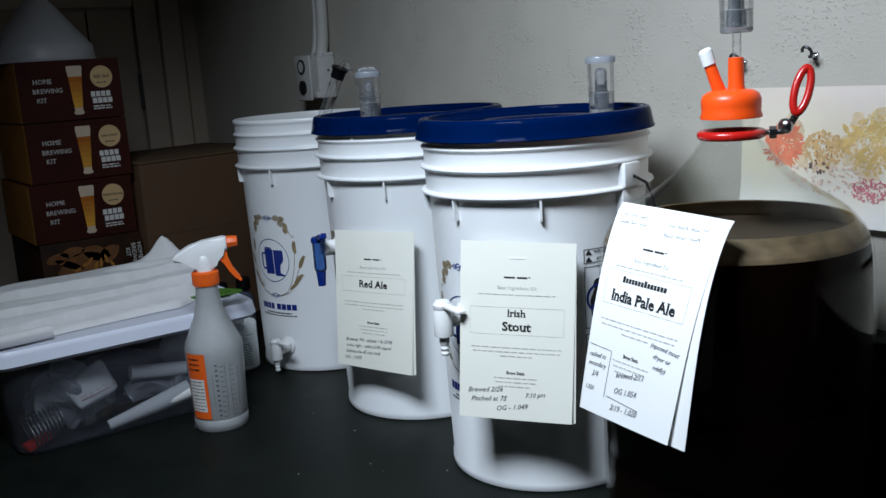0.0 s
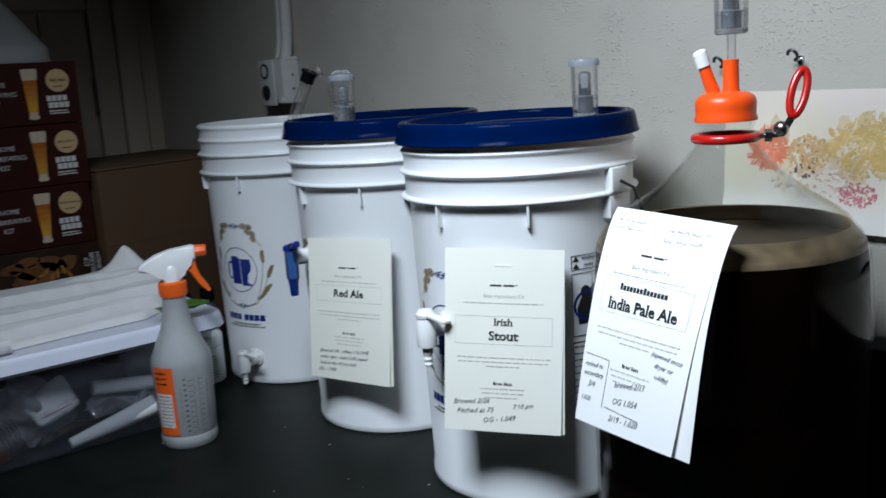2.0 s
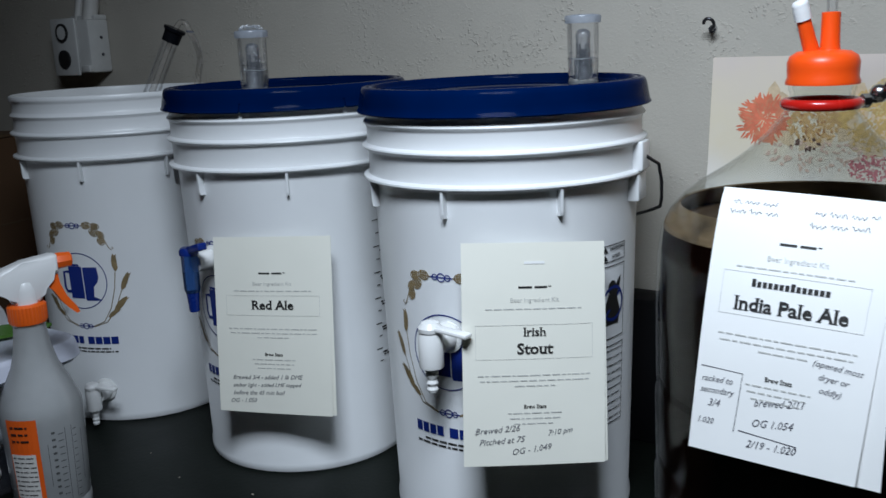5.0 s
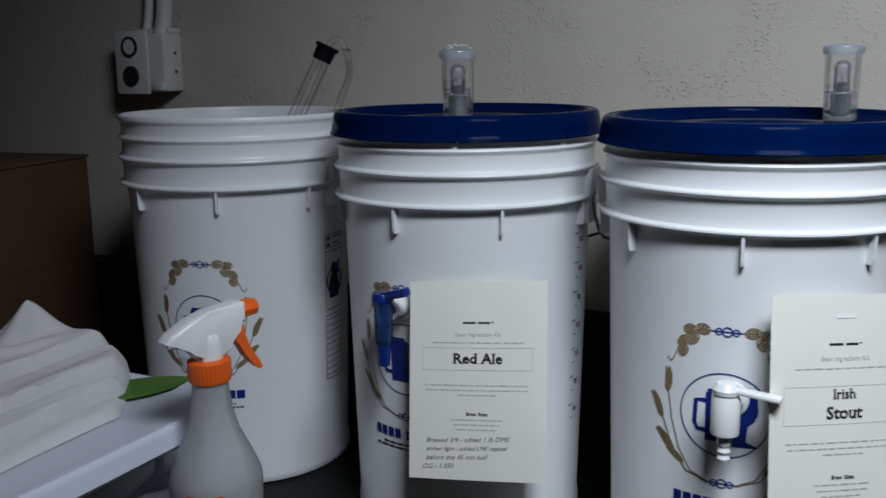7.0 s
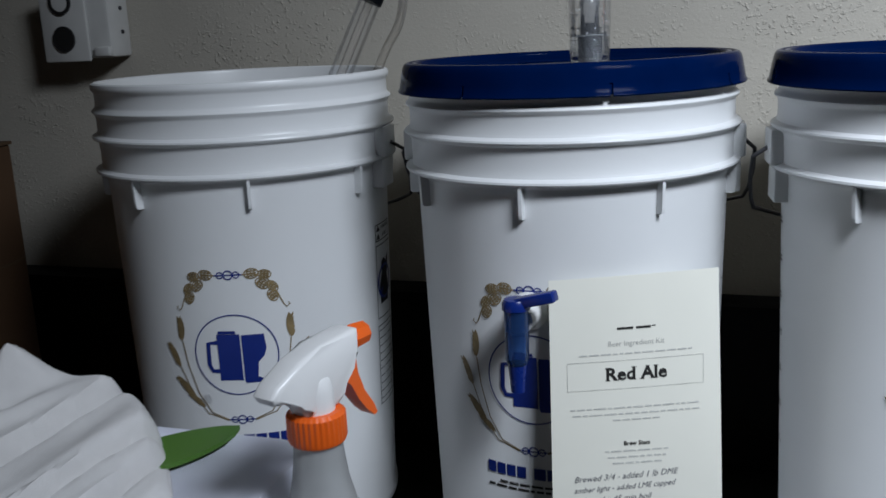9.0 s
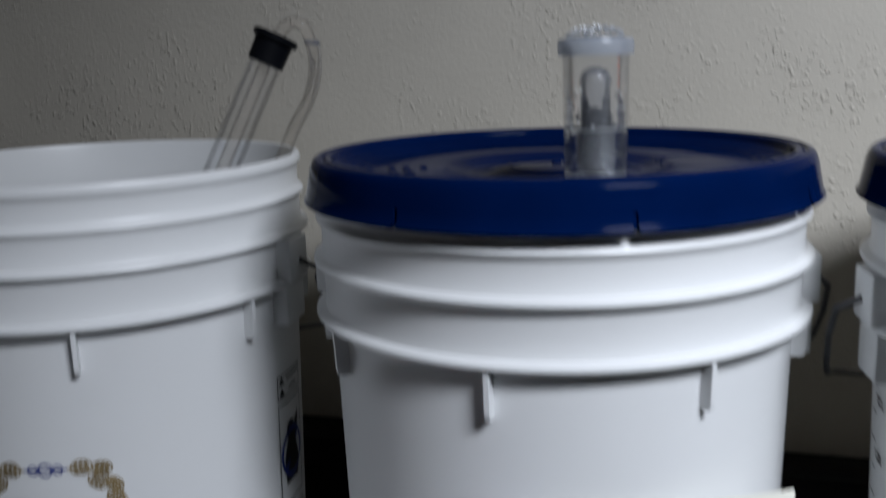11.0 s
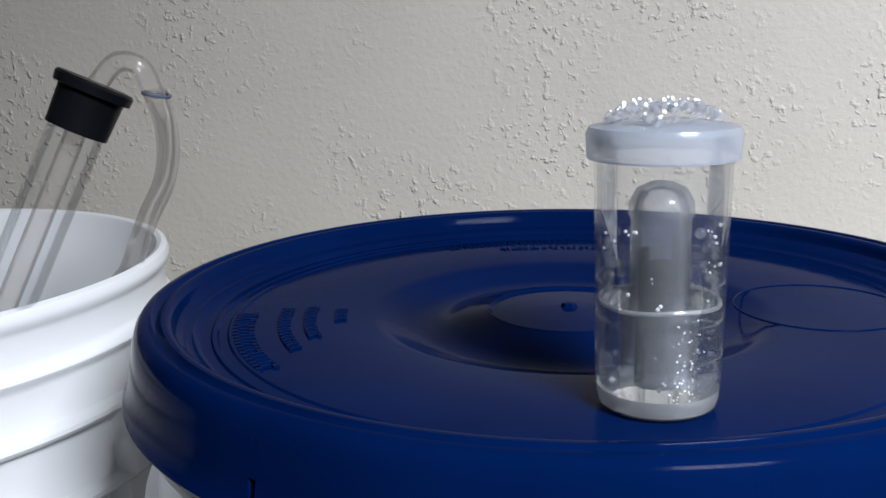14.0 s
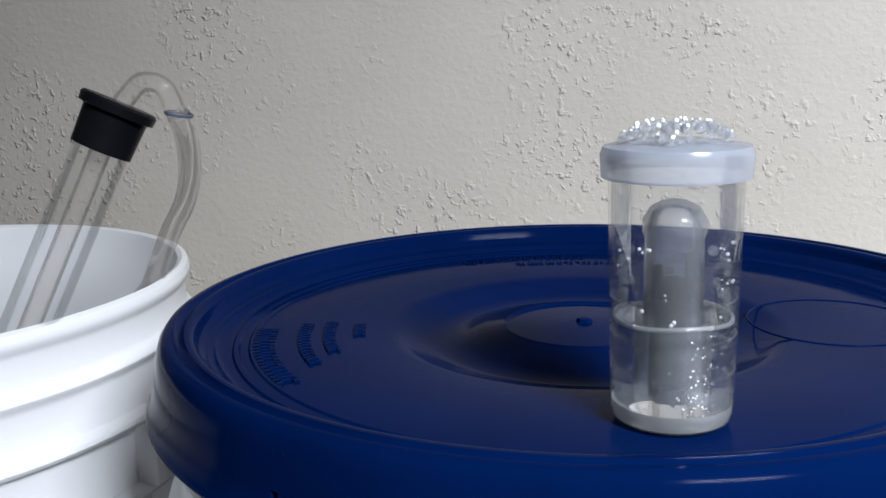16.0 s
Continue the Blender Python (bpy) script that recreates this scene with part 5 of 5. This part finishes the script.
# ---- folded cloth on the tub ----
def towel_mesh():
    bm = bmesh.new()
    nu, nv = 110, 70
    grid = []
    for j in range(nv + 1):
        v = j / nv
        rowv = []
        for i in range(nu + 1):
            u = i / nu
            front = -1.4810 - 0.055 * u - 0.018 * math.sin(2.6 * u + 0.4)
            back = -1.7680 + 0.03 * u
            x = front + (back - front) * v
            y = 0.150 + (0.385 + 0.100 * min(1.0, v / 0.45)) * u - 0.008 * v + 0.012 * math.sin(5 * v)
            env = min(1.0, v / 0.05) ** 0.5 * min(1.0, (1 - v) / 0.06) ** 0.5 * min(1.0, (1 - u) / 0.05) ** 0.5
            h = 0.010
            for cv, hv, dr in ((0.13, 0.013, 0.06), (0.34, 0.012, -0.14), (0.60, 0.014, -0.16)):
                d = v - cv - dr * (u - 0.4) - 0.020 * noise.noise(Vector((u * 3.0, cv * 9, 2)))
                k = min(1.0, max(0.0, d / 0.030 + 0.5))
                h += hv * k * k * (3 - 2 * k) - 0.0075 * math.exp(-((d + 0.020) / 0.012) ** 2)
            h += 0.006 * math.sin(math.pi * min(1.0, v * 1.1)) + 0.050 * math.exp(-abs((u - 0.91) / 0.060) ** 1.5 - abs((v - 0.84) / 0.13) ** 1.6) + 0.012 * math.exp(-((u - 0.80) / 0.10) ** 2 - ((v - 0.62 - 0.5 * (0.91 - u)) / 0.05) ** 2)
            h += 0.0048 * noise.noise(Vector((u * 2.6, v * 6, 1))) + 0.0010 * noise.noise(Vector((u * 9, v * 12, 4)))
            du, dv = (u - 0.93) * 1.6, v - 0.86
            fan, far = math.atan2(dv, -du), math.hypot(du, dv)
            h += 0.0060 * math.sin(3.1 * fan + 2.2 * noise.noise(Vector((far * 2.5, fan * 1.3, 6))) + 0.7) * min(1.0, far / 0.22) * math.exp(-far / 0.75)
            for a1, b1, c1 in ((0.9, 0.55, 0.016), (-0.7, 0.95, 0.013), (0.35, 0.30, 0.012)):
                w1 = v + a1 * 0.35 * u - b1 + 0.06 * noise.noise(Vector((u * 3, b1 * 7, 3)))
                h -= 0.0040 * math.exp(-abs(w1 / c1) ** 1.6) * (0.2 + 0.8 * math.sin(2.3 * u + b1 * 5) ** 2)
            rowv.append(bm.verts.new((x, y, TZ - 0.0025 + max(0.0015, h) * env)))
        grid.append(rowv)
    for j in range(nv):
        for i in range(nu):
            bm.faces.new((grid[j][i], grid[j][i + 1], grid[j + 1][i + 1], grid[j + 1][i]))
    bmesh.ops.recalc_face_normals(bm, faces=bm.faces)
    return bm


towel = tagged(new("folded_cloth"), "rumpled white cotton cloth folded on the tub lid", "cloth")
towel.matrix_world = TUB_AT
part("cloth_sheet", towel_mesh(), CLOTH, towel)
coil = []
for i in range(46):
    a, r = i * 0.42, 0.0030 + 0.00018 * i
    coil.append((r * math.cos(a), r * math.sin(a)))
bm = bmesh.new()
rows_ = []
for k in range(13):
    f = k / 12
    rows_.append([bm.verts.new((-1.500 - 0.006 * f + x * (1 + 0.15 * math.sin(5 * f)), 0.205 + 0.115 * f, TZ + 0.0105 + z)) for x, z in coil])
for a, b in zip(rows_, rows_[1:]):
    for i in range(len(coil) - 1):
        bm.faces.new((a[i], a[i + 1], b[i + 1], b[i]))
part("rolled_end", bm, CLOTH, towel)
scoop = tagged(new("green_scraper"), "green plastic scraper blade on the tub lid", "scraper")
scoop.matrix_world = TUB_AT
pts2, _ = leaf(0, 0, 0.14, 0.055, 0, 14)
bm = bmesh.new()
va = [bm.verts.new((x, y, 0)) for x, y in pts2]
vb = [bm.verts.new((x, y, 0.004 + 0.010 * (0.5 + x / 0.14) * 0)) for x, y in pts2]
bm.faces.new(va[::-1])
bm.faces.new(vb)
for i in range(len(pts2)):
    j = (i + 1) % len(pts2)
    bm.faces.new((va[i], va[j], vb[j], vb[i]))
bmesh.ops.recalc_face_normals(bm, faces=bm.faces)
part("blade", moved(bm, pose(-1.583, 0.590, TZ + 0.001, 0, 0, 58)), GREEN, scoop)


# ---- kit boxes ----
BOXES_AT = standing((-1.965, 0.5, 0), (-2.014, 0.5440, 0), 1.033)


def box_prints(ob, x, y0, y1, z0, z1, circle_text):
    def at(u, v):
        return (x + 0.0008, y0 + u, z0 + v)
    h = z1 - z0
    white = [words("HOME", 0.0125, 0.046, h * 0.66, 0.0, serif=True), words("BREWING", 0.0125, 0.054, h * 0.505, 0.0, serif=True), words("KIT", 0.0125, 0.041, h * 0.355, 0.0, serif=True)]
    for k in range(4):
        white.append(rect(0.134 + 0.0098 * k, h * 0.365, 0.142 + 0.0098 * k, h * 0.455))
        white.append(rect(0.136 + 0.0098 * k, h * 0.255, 0.1445 + 0.0098 * k, h * 0.345))
    white += textline(0.136, 0.170, h * 0.205, 0.0026, random.Random(2)) + textline(0.136, 0.172, h * 0.165, 0.0026, random.Random(3))
    decal("box_lettering", white, PRINTWHITE, ob, at, "white lettering")
    gx = 0.107
    def side(f, sign):
        return (gx + (0.0135 - 0.005 * f, -0.0125 + 0.005 * f)[sign], h * (0.72 - 0.52 * f))
    for k in range(6):
        a, b = k / 6, (k + 1) / 6
        decal("beer_print", [poly([side(a, 1), side(a, 0), side(b, 0), side(b, 1)])], BEERPRINT[k], ob, at, "amber beer glass picture")
    decal("beer_foam_print", [poly([(gx - 0.0125, h * 0.72), (gx + 0.0135, h * 0.72), (gx + 0.0155, h * 0.86), (gx + 0.014, h * 0.90), (gx - 0.013, h * 0.90), (gx - 0.0145, h * 0.86)])], CREAM, ob, at)
    decal("glass_foot_print", [poly([(gx - 0.0075, h * 0.20), (gx - 0.0070, h * 0.15), (gx - 0.0100, h * 0.12), (gx - 0.0060, h * 0.085), (gx + 0.0070, h * 0.085), (gx + 0.0110, h * 0.12), (gx + 0.0080, h * 0.15), (gx + 0.0085, h * 0.20)][::-1])], CREAM, ob, at)
    decal("badge", [oval(0.158, h * 0.695, 0.0215, 0.0215, 0, 32)], TAN, ob, at, "round tan badge")

    def at2(u, v):
        return (x + 0.0014, y0 + u, z0 + v)
    decal("badge_text", [words(circle_text, 0.0080 if len(circle_text) < 8 else 0.0056, 0.158, h * 0.70, 0.02)] + textline(0.148, 0.168, h * 0.60, 0.002, random.Random(4)), INKBLACK, ob, at2)


FX = -1.965
for y0, y1, z0, z1, tx, dx, lab in ((0.403, 0.598, 0.4715, 0.5870, "RED ALE", 0.0, "dark brown red ale kit box on top of the stack"), (0.404, 0.598, 0.3545, 0.4705, "IRISH STOUT", -0.004, "dark brown Irish stout kit box in the stack"), (0.395, 0.593, 0.2365, 0.3535, "INDIA PALE ALE", 0.0, "dark brown India pale ale kit box in the stack")):
    ob = tagged(new("kit_box"), lab, "box", "stacked beer kit boxes")
    ob.matrix_world = BOXES_AT
    part("carton_body", block(FX - 0.255, FX - 0.002, y0 + 0.0012, y1, z0, z1, 0.0015), KITFACE, ob)
    part("front_panel", block(FX - 0.002, FX, y0 + 0.0005, y1, z0 + 0.0005, z1 - 0.0005, 0.0006, 1), KITFACE, ob)
    part("side_panel", block(FX - 0.2545, FX - 0.003, y0, y0 + 0.0012, z0 + 0.001, z1 - 0.001), KITSIDE, ob, "amber side panel")
    box_prints(ob, FX, y0, y1, z0, z1, tx)
ob = tagged(new("kit_box"), "dark brown kit box standing on end under the stack", "box", "stacked beer kit boxes")
ob.matrix_world = BOXES_AT
part("carton_body", block(FX - 0.26, FX, 0.400, 0.598, 0.0, 0.2355, 0.0015), KITDARK, ob)
at = lambda u, v: (FX + 0.0008, 0.400 + u, v)
decal("food_print", [leaf(0.075, 0.185, 0.10, 0.05, 12), leaf(0.105, 0.205, 0.06, 0.03, -20), leaf(0.050, 0.190, 0.06, 0.014, -25), oval(0.030, 0.205, 0.022, 0.010, 10), leaf(0.130, 0.200, 0.05, 0.03, 30), leaf(0.060, 0.214, 0.05, 0.02, 5)], KITBROWN, ob, at, "tan picture of bread and grain")
decal("grain_print", [leaf(0.068 + 0.011 * k, 0.178 + 0.006 * (k % 3), 0.022, 0.006, 20 + 17 * k) for k in range(7)], KITSIDE, ob, lambda u, v: (FX + 0.0013, 0.400 + u, v))
decal("glass_print", [poly([(0.078, 0.128), (0.155, 0.140), (0.155, 0.172), (0.078, 0.158)])], GOLD, ob, at)
decal("glass_foam_print", [poly([(0.155, 0.140), (0.176, 0.138), (0.178, 0.174), (0.155, 0.172)]), rect(0.070, 0.128, 0.078, 0.158)], CREAM, ob, at)
decal("box_lettering", [words("HOME", 0.0125, 0.192, 0.196, 0, -90), words("BREWING", 0.0125, 0.180, 0.186, 0, -90), words("KIT", 0.0125, 0.168, 0.196, 0, -90), rect(0.050, 0.112, 0.058, 0.150), rect(0.037, 0.112, 0.046, 0.150)], PRINTWHITE, ob, at, "white sideways lettering")

funnel = empty("funnel", -2.075, 0.484, 0.5872, "white plastic funnel upside down on the boxes", "funnel")
funnel.matrix_world = BOXES_AT @ pose(-2.075, 0.484, 0.5872)
part("bowl", lathe([(0.0985, 0.005), (0.0965, 0.030), (0.0930, 0.034), (0.0350, 0.108), (0.0330, 0.106), (0.0905, 0.032), (0.0940, 0.028), (0.0962, 0.005)], 64, True), FUNNEL, funnel)
part("rim", lathe([(0.0962, 0.0), (0.1010, 0.0005), (0.1010, 0.003), (0.0988, 0.005), (0.0962, 0.005)], 64, True), FUNNEL, funnel)
part("spout", lathe([(0.0350, 0.108), (0.0210, 0.124), (0.0190, 0.130), (0.0160, 0.205), (0.0145, 0.205), (0.0170, 0.130), (0.0190, 0.122), (0.0330, 0.106)], 48, True), FUNNEL, funnel)

# big open carton behind, a block whose dark flap stands for its shaded inside
carton = tagged(new("cardboard_carton"), "large brown cardboard carton, colour dimmed for shade, with dark top edge behind the buckets", "carton")
TURNED = pose(-2.2265, 0.8345, -0.003, 0, 0, 10)
part("carton_body", moved(block(-0.17, 0.17, -0.205, 0.170, 0.003, 0.384, 0.003), TURNED), CARTON_DIMMED, carton)
part("carton_flap", moved(block(-0.172, 0.172, -0.207, 0.172, 0.3845, 0.3890, 0.001), TURNED), CARTONDARK, carton, "folded top flap, darkened to stand for the shaded open inside")
part("carton_tape", moved(block(0.1702, 0.1708, -0.20, 0.165, 0.226, 0.230), TURNED), CARTONDARK, carton)

# ---- things on the wall ----
outlet = tagged(new("wall_outlet"), "surface-mounted grey-white double socket box on the wall", "outlet")
outlet.matrix_world = pose(0.004, 0, -0.0085)
part("outlet_box", block(-2.030, -1.935, WY - 0.046, WY - 0.001, 0.498, 0.592, 0.005), METALBOX, outlet)
part("cover_plate", block(-2.036, -1.965, WY - 0.052, WY - 0.0465, 0.494, 0.596, 0.003), METALBOX, outlet, "socket cover plate")
for zz in (0.5705, 0.5235):
    sk = part("socket_ring", moved(lathe([(0.0125, -0.001), (0.0165, -0.001), (0.0165, 0.002), (0.0125, 0.002)], 28, True), pose(-2.001, WY - 0.053, zz, 90, 0, 0)), SOCKET, outlet, "black socket rim")
    part("socket_face", moved(lathe([(0, 0.0025), (0.0122, 0.0015), (0.0122, -0.001), (0, -0.001)], 28), pose(-2.001, WY - 0.053, zz, 90, 0, 0)), METALBOX if zz > 0.55 else SOCKET, sk)
for k in range(2):
    part("screw", moved(ball(0.0028, segs=8), pose(-1.9345, WY - 0.020, 0.53 + 0.03 * k)), WIRE, outlet)
part("clamp", block(-1.958, -1.935, WY - 0.0525, WY - 0.040, 0.500, 0.512, 0.002), METALBOX, outlet)
wire_ob = tagged(new("conduit"), "pair of white painted cables running up from the outlet", "cable")
wire_ob.matrix_world = pose(0.004, 0, -0.0085)
part("cable_run", tube(arc([(-1.955, WY - 0.026, 0.588), (-1.952, WY - 0.018, 0.64), (-1.949, WY - 0.016, 0.80), (-1.95, WY - 0.016, 1.545)], 6), 0.0135, 16), CABLE, wire_ob)
part("cable_run", tube(arc([(-1.988, WY - 0.026, 0.588), (-1.988, WY - 0.014, 0.65), (-1.985, WY - 0.012, 0.80), (-1.99, WY - 0.012, 1.545)], 6), 0.0075, 14), CABLE, wire_ob)
part("cable_clamp", block(-2.005, -1.935, WY - 0.030, WY - 0.002, 0.590, 0.600, 0.003), METALBOX, wire_ob)


def screw_hook(x, z, label, turn=0.0):
    ob = tagged(new("screw_hook"), label, "hook", "hooks in the wall")
    part("shank", tube([(x, WY + 0.004, z), (x + 0.002, WY - 0.016, z)], 0.0024, 10), STEEL, ob)
    part("wall_plug", moved(lathe([(0, 0), (0.0055, 0), (0.0045, 0.003), (0, 0.003)], 16), pose(x, WY, z, 90, 0, 0)), STEEL, ob)
    line = [(x + 0.002 + 0.0060 * math.sin(a), WY - 0.018 - 0.004 * (1 - math.cos(a)), z + 0.0060 - 0.0060 * math.cos(a)) for a in (radians(d) for d in range(0, 270, 12))]
    part("hook_bend", tube(line, 0.0020, 10), WIRE, ob, "dark bent hook")


screw_hook(-0.8203, 0.5237, "dark steel screw hook in the plaster wall")
screw_hook(-0.7132, 0.5279, "dark steel screw hook with bright shank above the painting")

# ---- watercolour on the wall ----
painting = tagged(new("watercolour_painting"), "unframed watercolour of red and golden autumn flowers on curling paper", "painting")
painting.matrix_world = pose(0.003, 0, -0.0193)
art = bpy.data.materials.new("watercolour_paper")
art.use_nodes = True
nt = art.node_tree
tcn = nt.nodes.new("ShaderNodeTexCoord")
sep = nt.nodes.new("ShaderNodeSeparateXYZ")
nz = nt.nodes.new("ShaderNodeTexNoise")
nz.inputs["Scale"].default_value, nz.inputs["Detail"].default_value = 14, 4
addn = nt.nodes.new("ShaderNodeMath")
addn.operation = "MULTIPLY_ADD"
addn.inputs[1].default_value = 0.16
rampn = nt.nodes.new("ShaderNodeValToRGB")
nt.links.new(tcn.outputs["Object"], sep.inputs[0])
nt.links.new(tcn.outputs["Object"], nz.inputs["Vector"])
nt.links.new(nz.outputs["Fac"], addn.inputs[0])
nt.links.new(sep.outputs["Z"], addn.inputs[2])
mrn = nt.nodes.new("ShaderNodeMapRange")
mrn.inputs[1].default_value, mrn.inputs[2].default_value = 0.40, 0.60
nt.links.new(addn.outputs[0], mrn.inputs[0])
rampn.color_ramp.elements[0].color, rampn.color_ramp.elements[1].color = (0.76, 0.73, 0.69, 1), (0.72, 0.63, 0.56, 1)
e2 = rampn.color_ramp.elements.new(0.55)
e2.color = (0.76, 0.68, 0.52, 1)
nt.links.new(mrn.outputs[0], rampn.inputs[0])
nt.links.new(rampn.outputs[0], nt.nodes["Principled BSDF"].inputs["Base Color"])
nt.nodes["Principled BSDF"].inputs["Roughness"].default_value = 0.8
PX0, PX1, PZ0, PZ1 = -0.820, -0.405, 0.338, 0.5095


def art_at(u, v, lift=0.0):
    curl = 0.010 * max(0.0, 1 - (v - PZ0) / 0.05) ** 2 + 0.004 * max(0.0, 1 - (u - PX0) / 0.05) ** 2
    return (u + 0.006 * (v - PZ1) / 0.17, WY - 0.0025 - curl - lift, v)


bm = bmesh.new()
for lift in (0.0, 0.0006):
    g = [[bm.verts.new(art_at(PX0 + (PX1 - PX0) * i / 30, PZ0 + (PZ1 - PZ0) * j / 20, lift)) for i in range(31)] for j in range(21)]
    for j in range(20):
        for i in range(30):
            bm.faces.new((g[j][i], g[j][i + 1], g[j + 1][i + 1], g[j + 1][i]))
part("art_paper", bm, art, painting)
rng = random.Random(77)
for nm, cols, cx, cz, rx, rz, n, sz, spiky in (("pale_wash", (0.70, 0.55, 0.36), -0.640, 0.440, 0.150, 0.034, 60, 0.030, False), ("red_wash", (0.66, 0.24, 0.13), -0.757, 0.436, 0.024, 0.022, 26, 0.018, False), ("gold_wash", (0.64, 0.44, 0.16), -0.620, 0.445, 0.060, 0.032, 40, 0.020, False),
                                              ("red_bloom", (0.72, 0.20, 0.11), -0.757, 0.437, 0.030, 0.030, 170, 0.010, True), ("russet_bloom", (0.58, 0.38, 0.17), -0.700, 0.432, 0.030, 0.022, 170, 0.006, False), ("brown_bloom", (0.42, 0.22, 0.09), -0.698, 0.430, 0.026, 0.018, 24, 0.006, False),
                                              ("golden_foliage", (0.66, 0.46, 0.18), -0.625, 0.438, 0.045, 0.038, 300, 0.0046, False), ("yellow_foliage", (0.70, 0.56, 0.26), -0.600, 0.460, 0.050, 0.028, 200, 0.0042, False),
                                              ("crimson_bloom", (0.58, 0.20, 0.22), -0.635, 0.383, 0.024, 0.016, 200, 0.0036, False), ("dark_leaves", (0.16, 0.10, 0.08), -0.708, 0.408, 0.026, 0.007, 12, 0.006, False), ("pink_wash", (0.70, 0.52, 0.42), -0.700, 0.395, 0.060, 0.018, 60, 0.006, False), ("orange_foliage", (0.68, 0.38, 0.16), -0.530, 0.435, 0.060, 0.040, 230, 0.0046, False)):
    mt = pmat("paint_" + nm, cols, 0.8, vary=0.25, scale=120)
    bm = bmesh.new()
    base = 0.0007 + 0.00008 * (len(painting.children) - 1)
    for k in range(n):
        a, r = rng.uniform(0, 6.283), math.sqrt(rng.random())
        u, v = cx + rx * r * math.cos(a), cz + rz * r * math.sin(a)
        if spiky:
            pts, _ = leaf(u, v, sz * rng.uniform(0.6, 1.4), sz * 0.22, math.degrees(a) + rng.uniform(-25, 25), 4)
        else:
            pts, _ = leaf(u, v, sz * rng.uniform(0.5, 1.5), sz * rng.uniform(0.35, 0.7), rng.uniform(0, 180), 4)
        bm.faces.new([bm.verts.new(art_at(p[0], p[1], base + 0.000001 * k)) for p in pts])
    tagged(part(nm, bm, mt, painting, "painted flowers", smooth=False), kind="stuff")
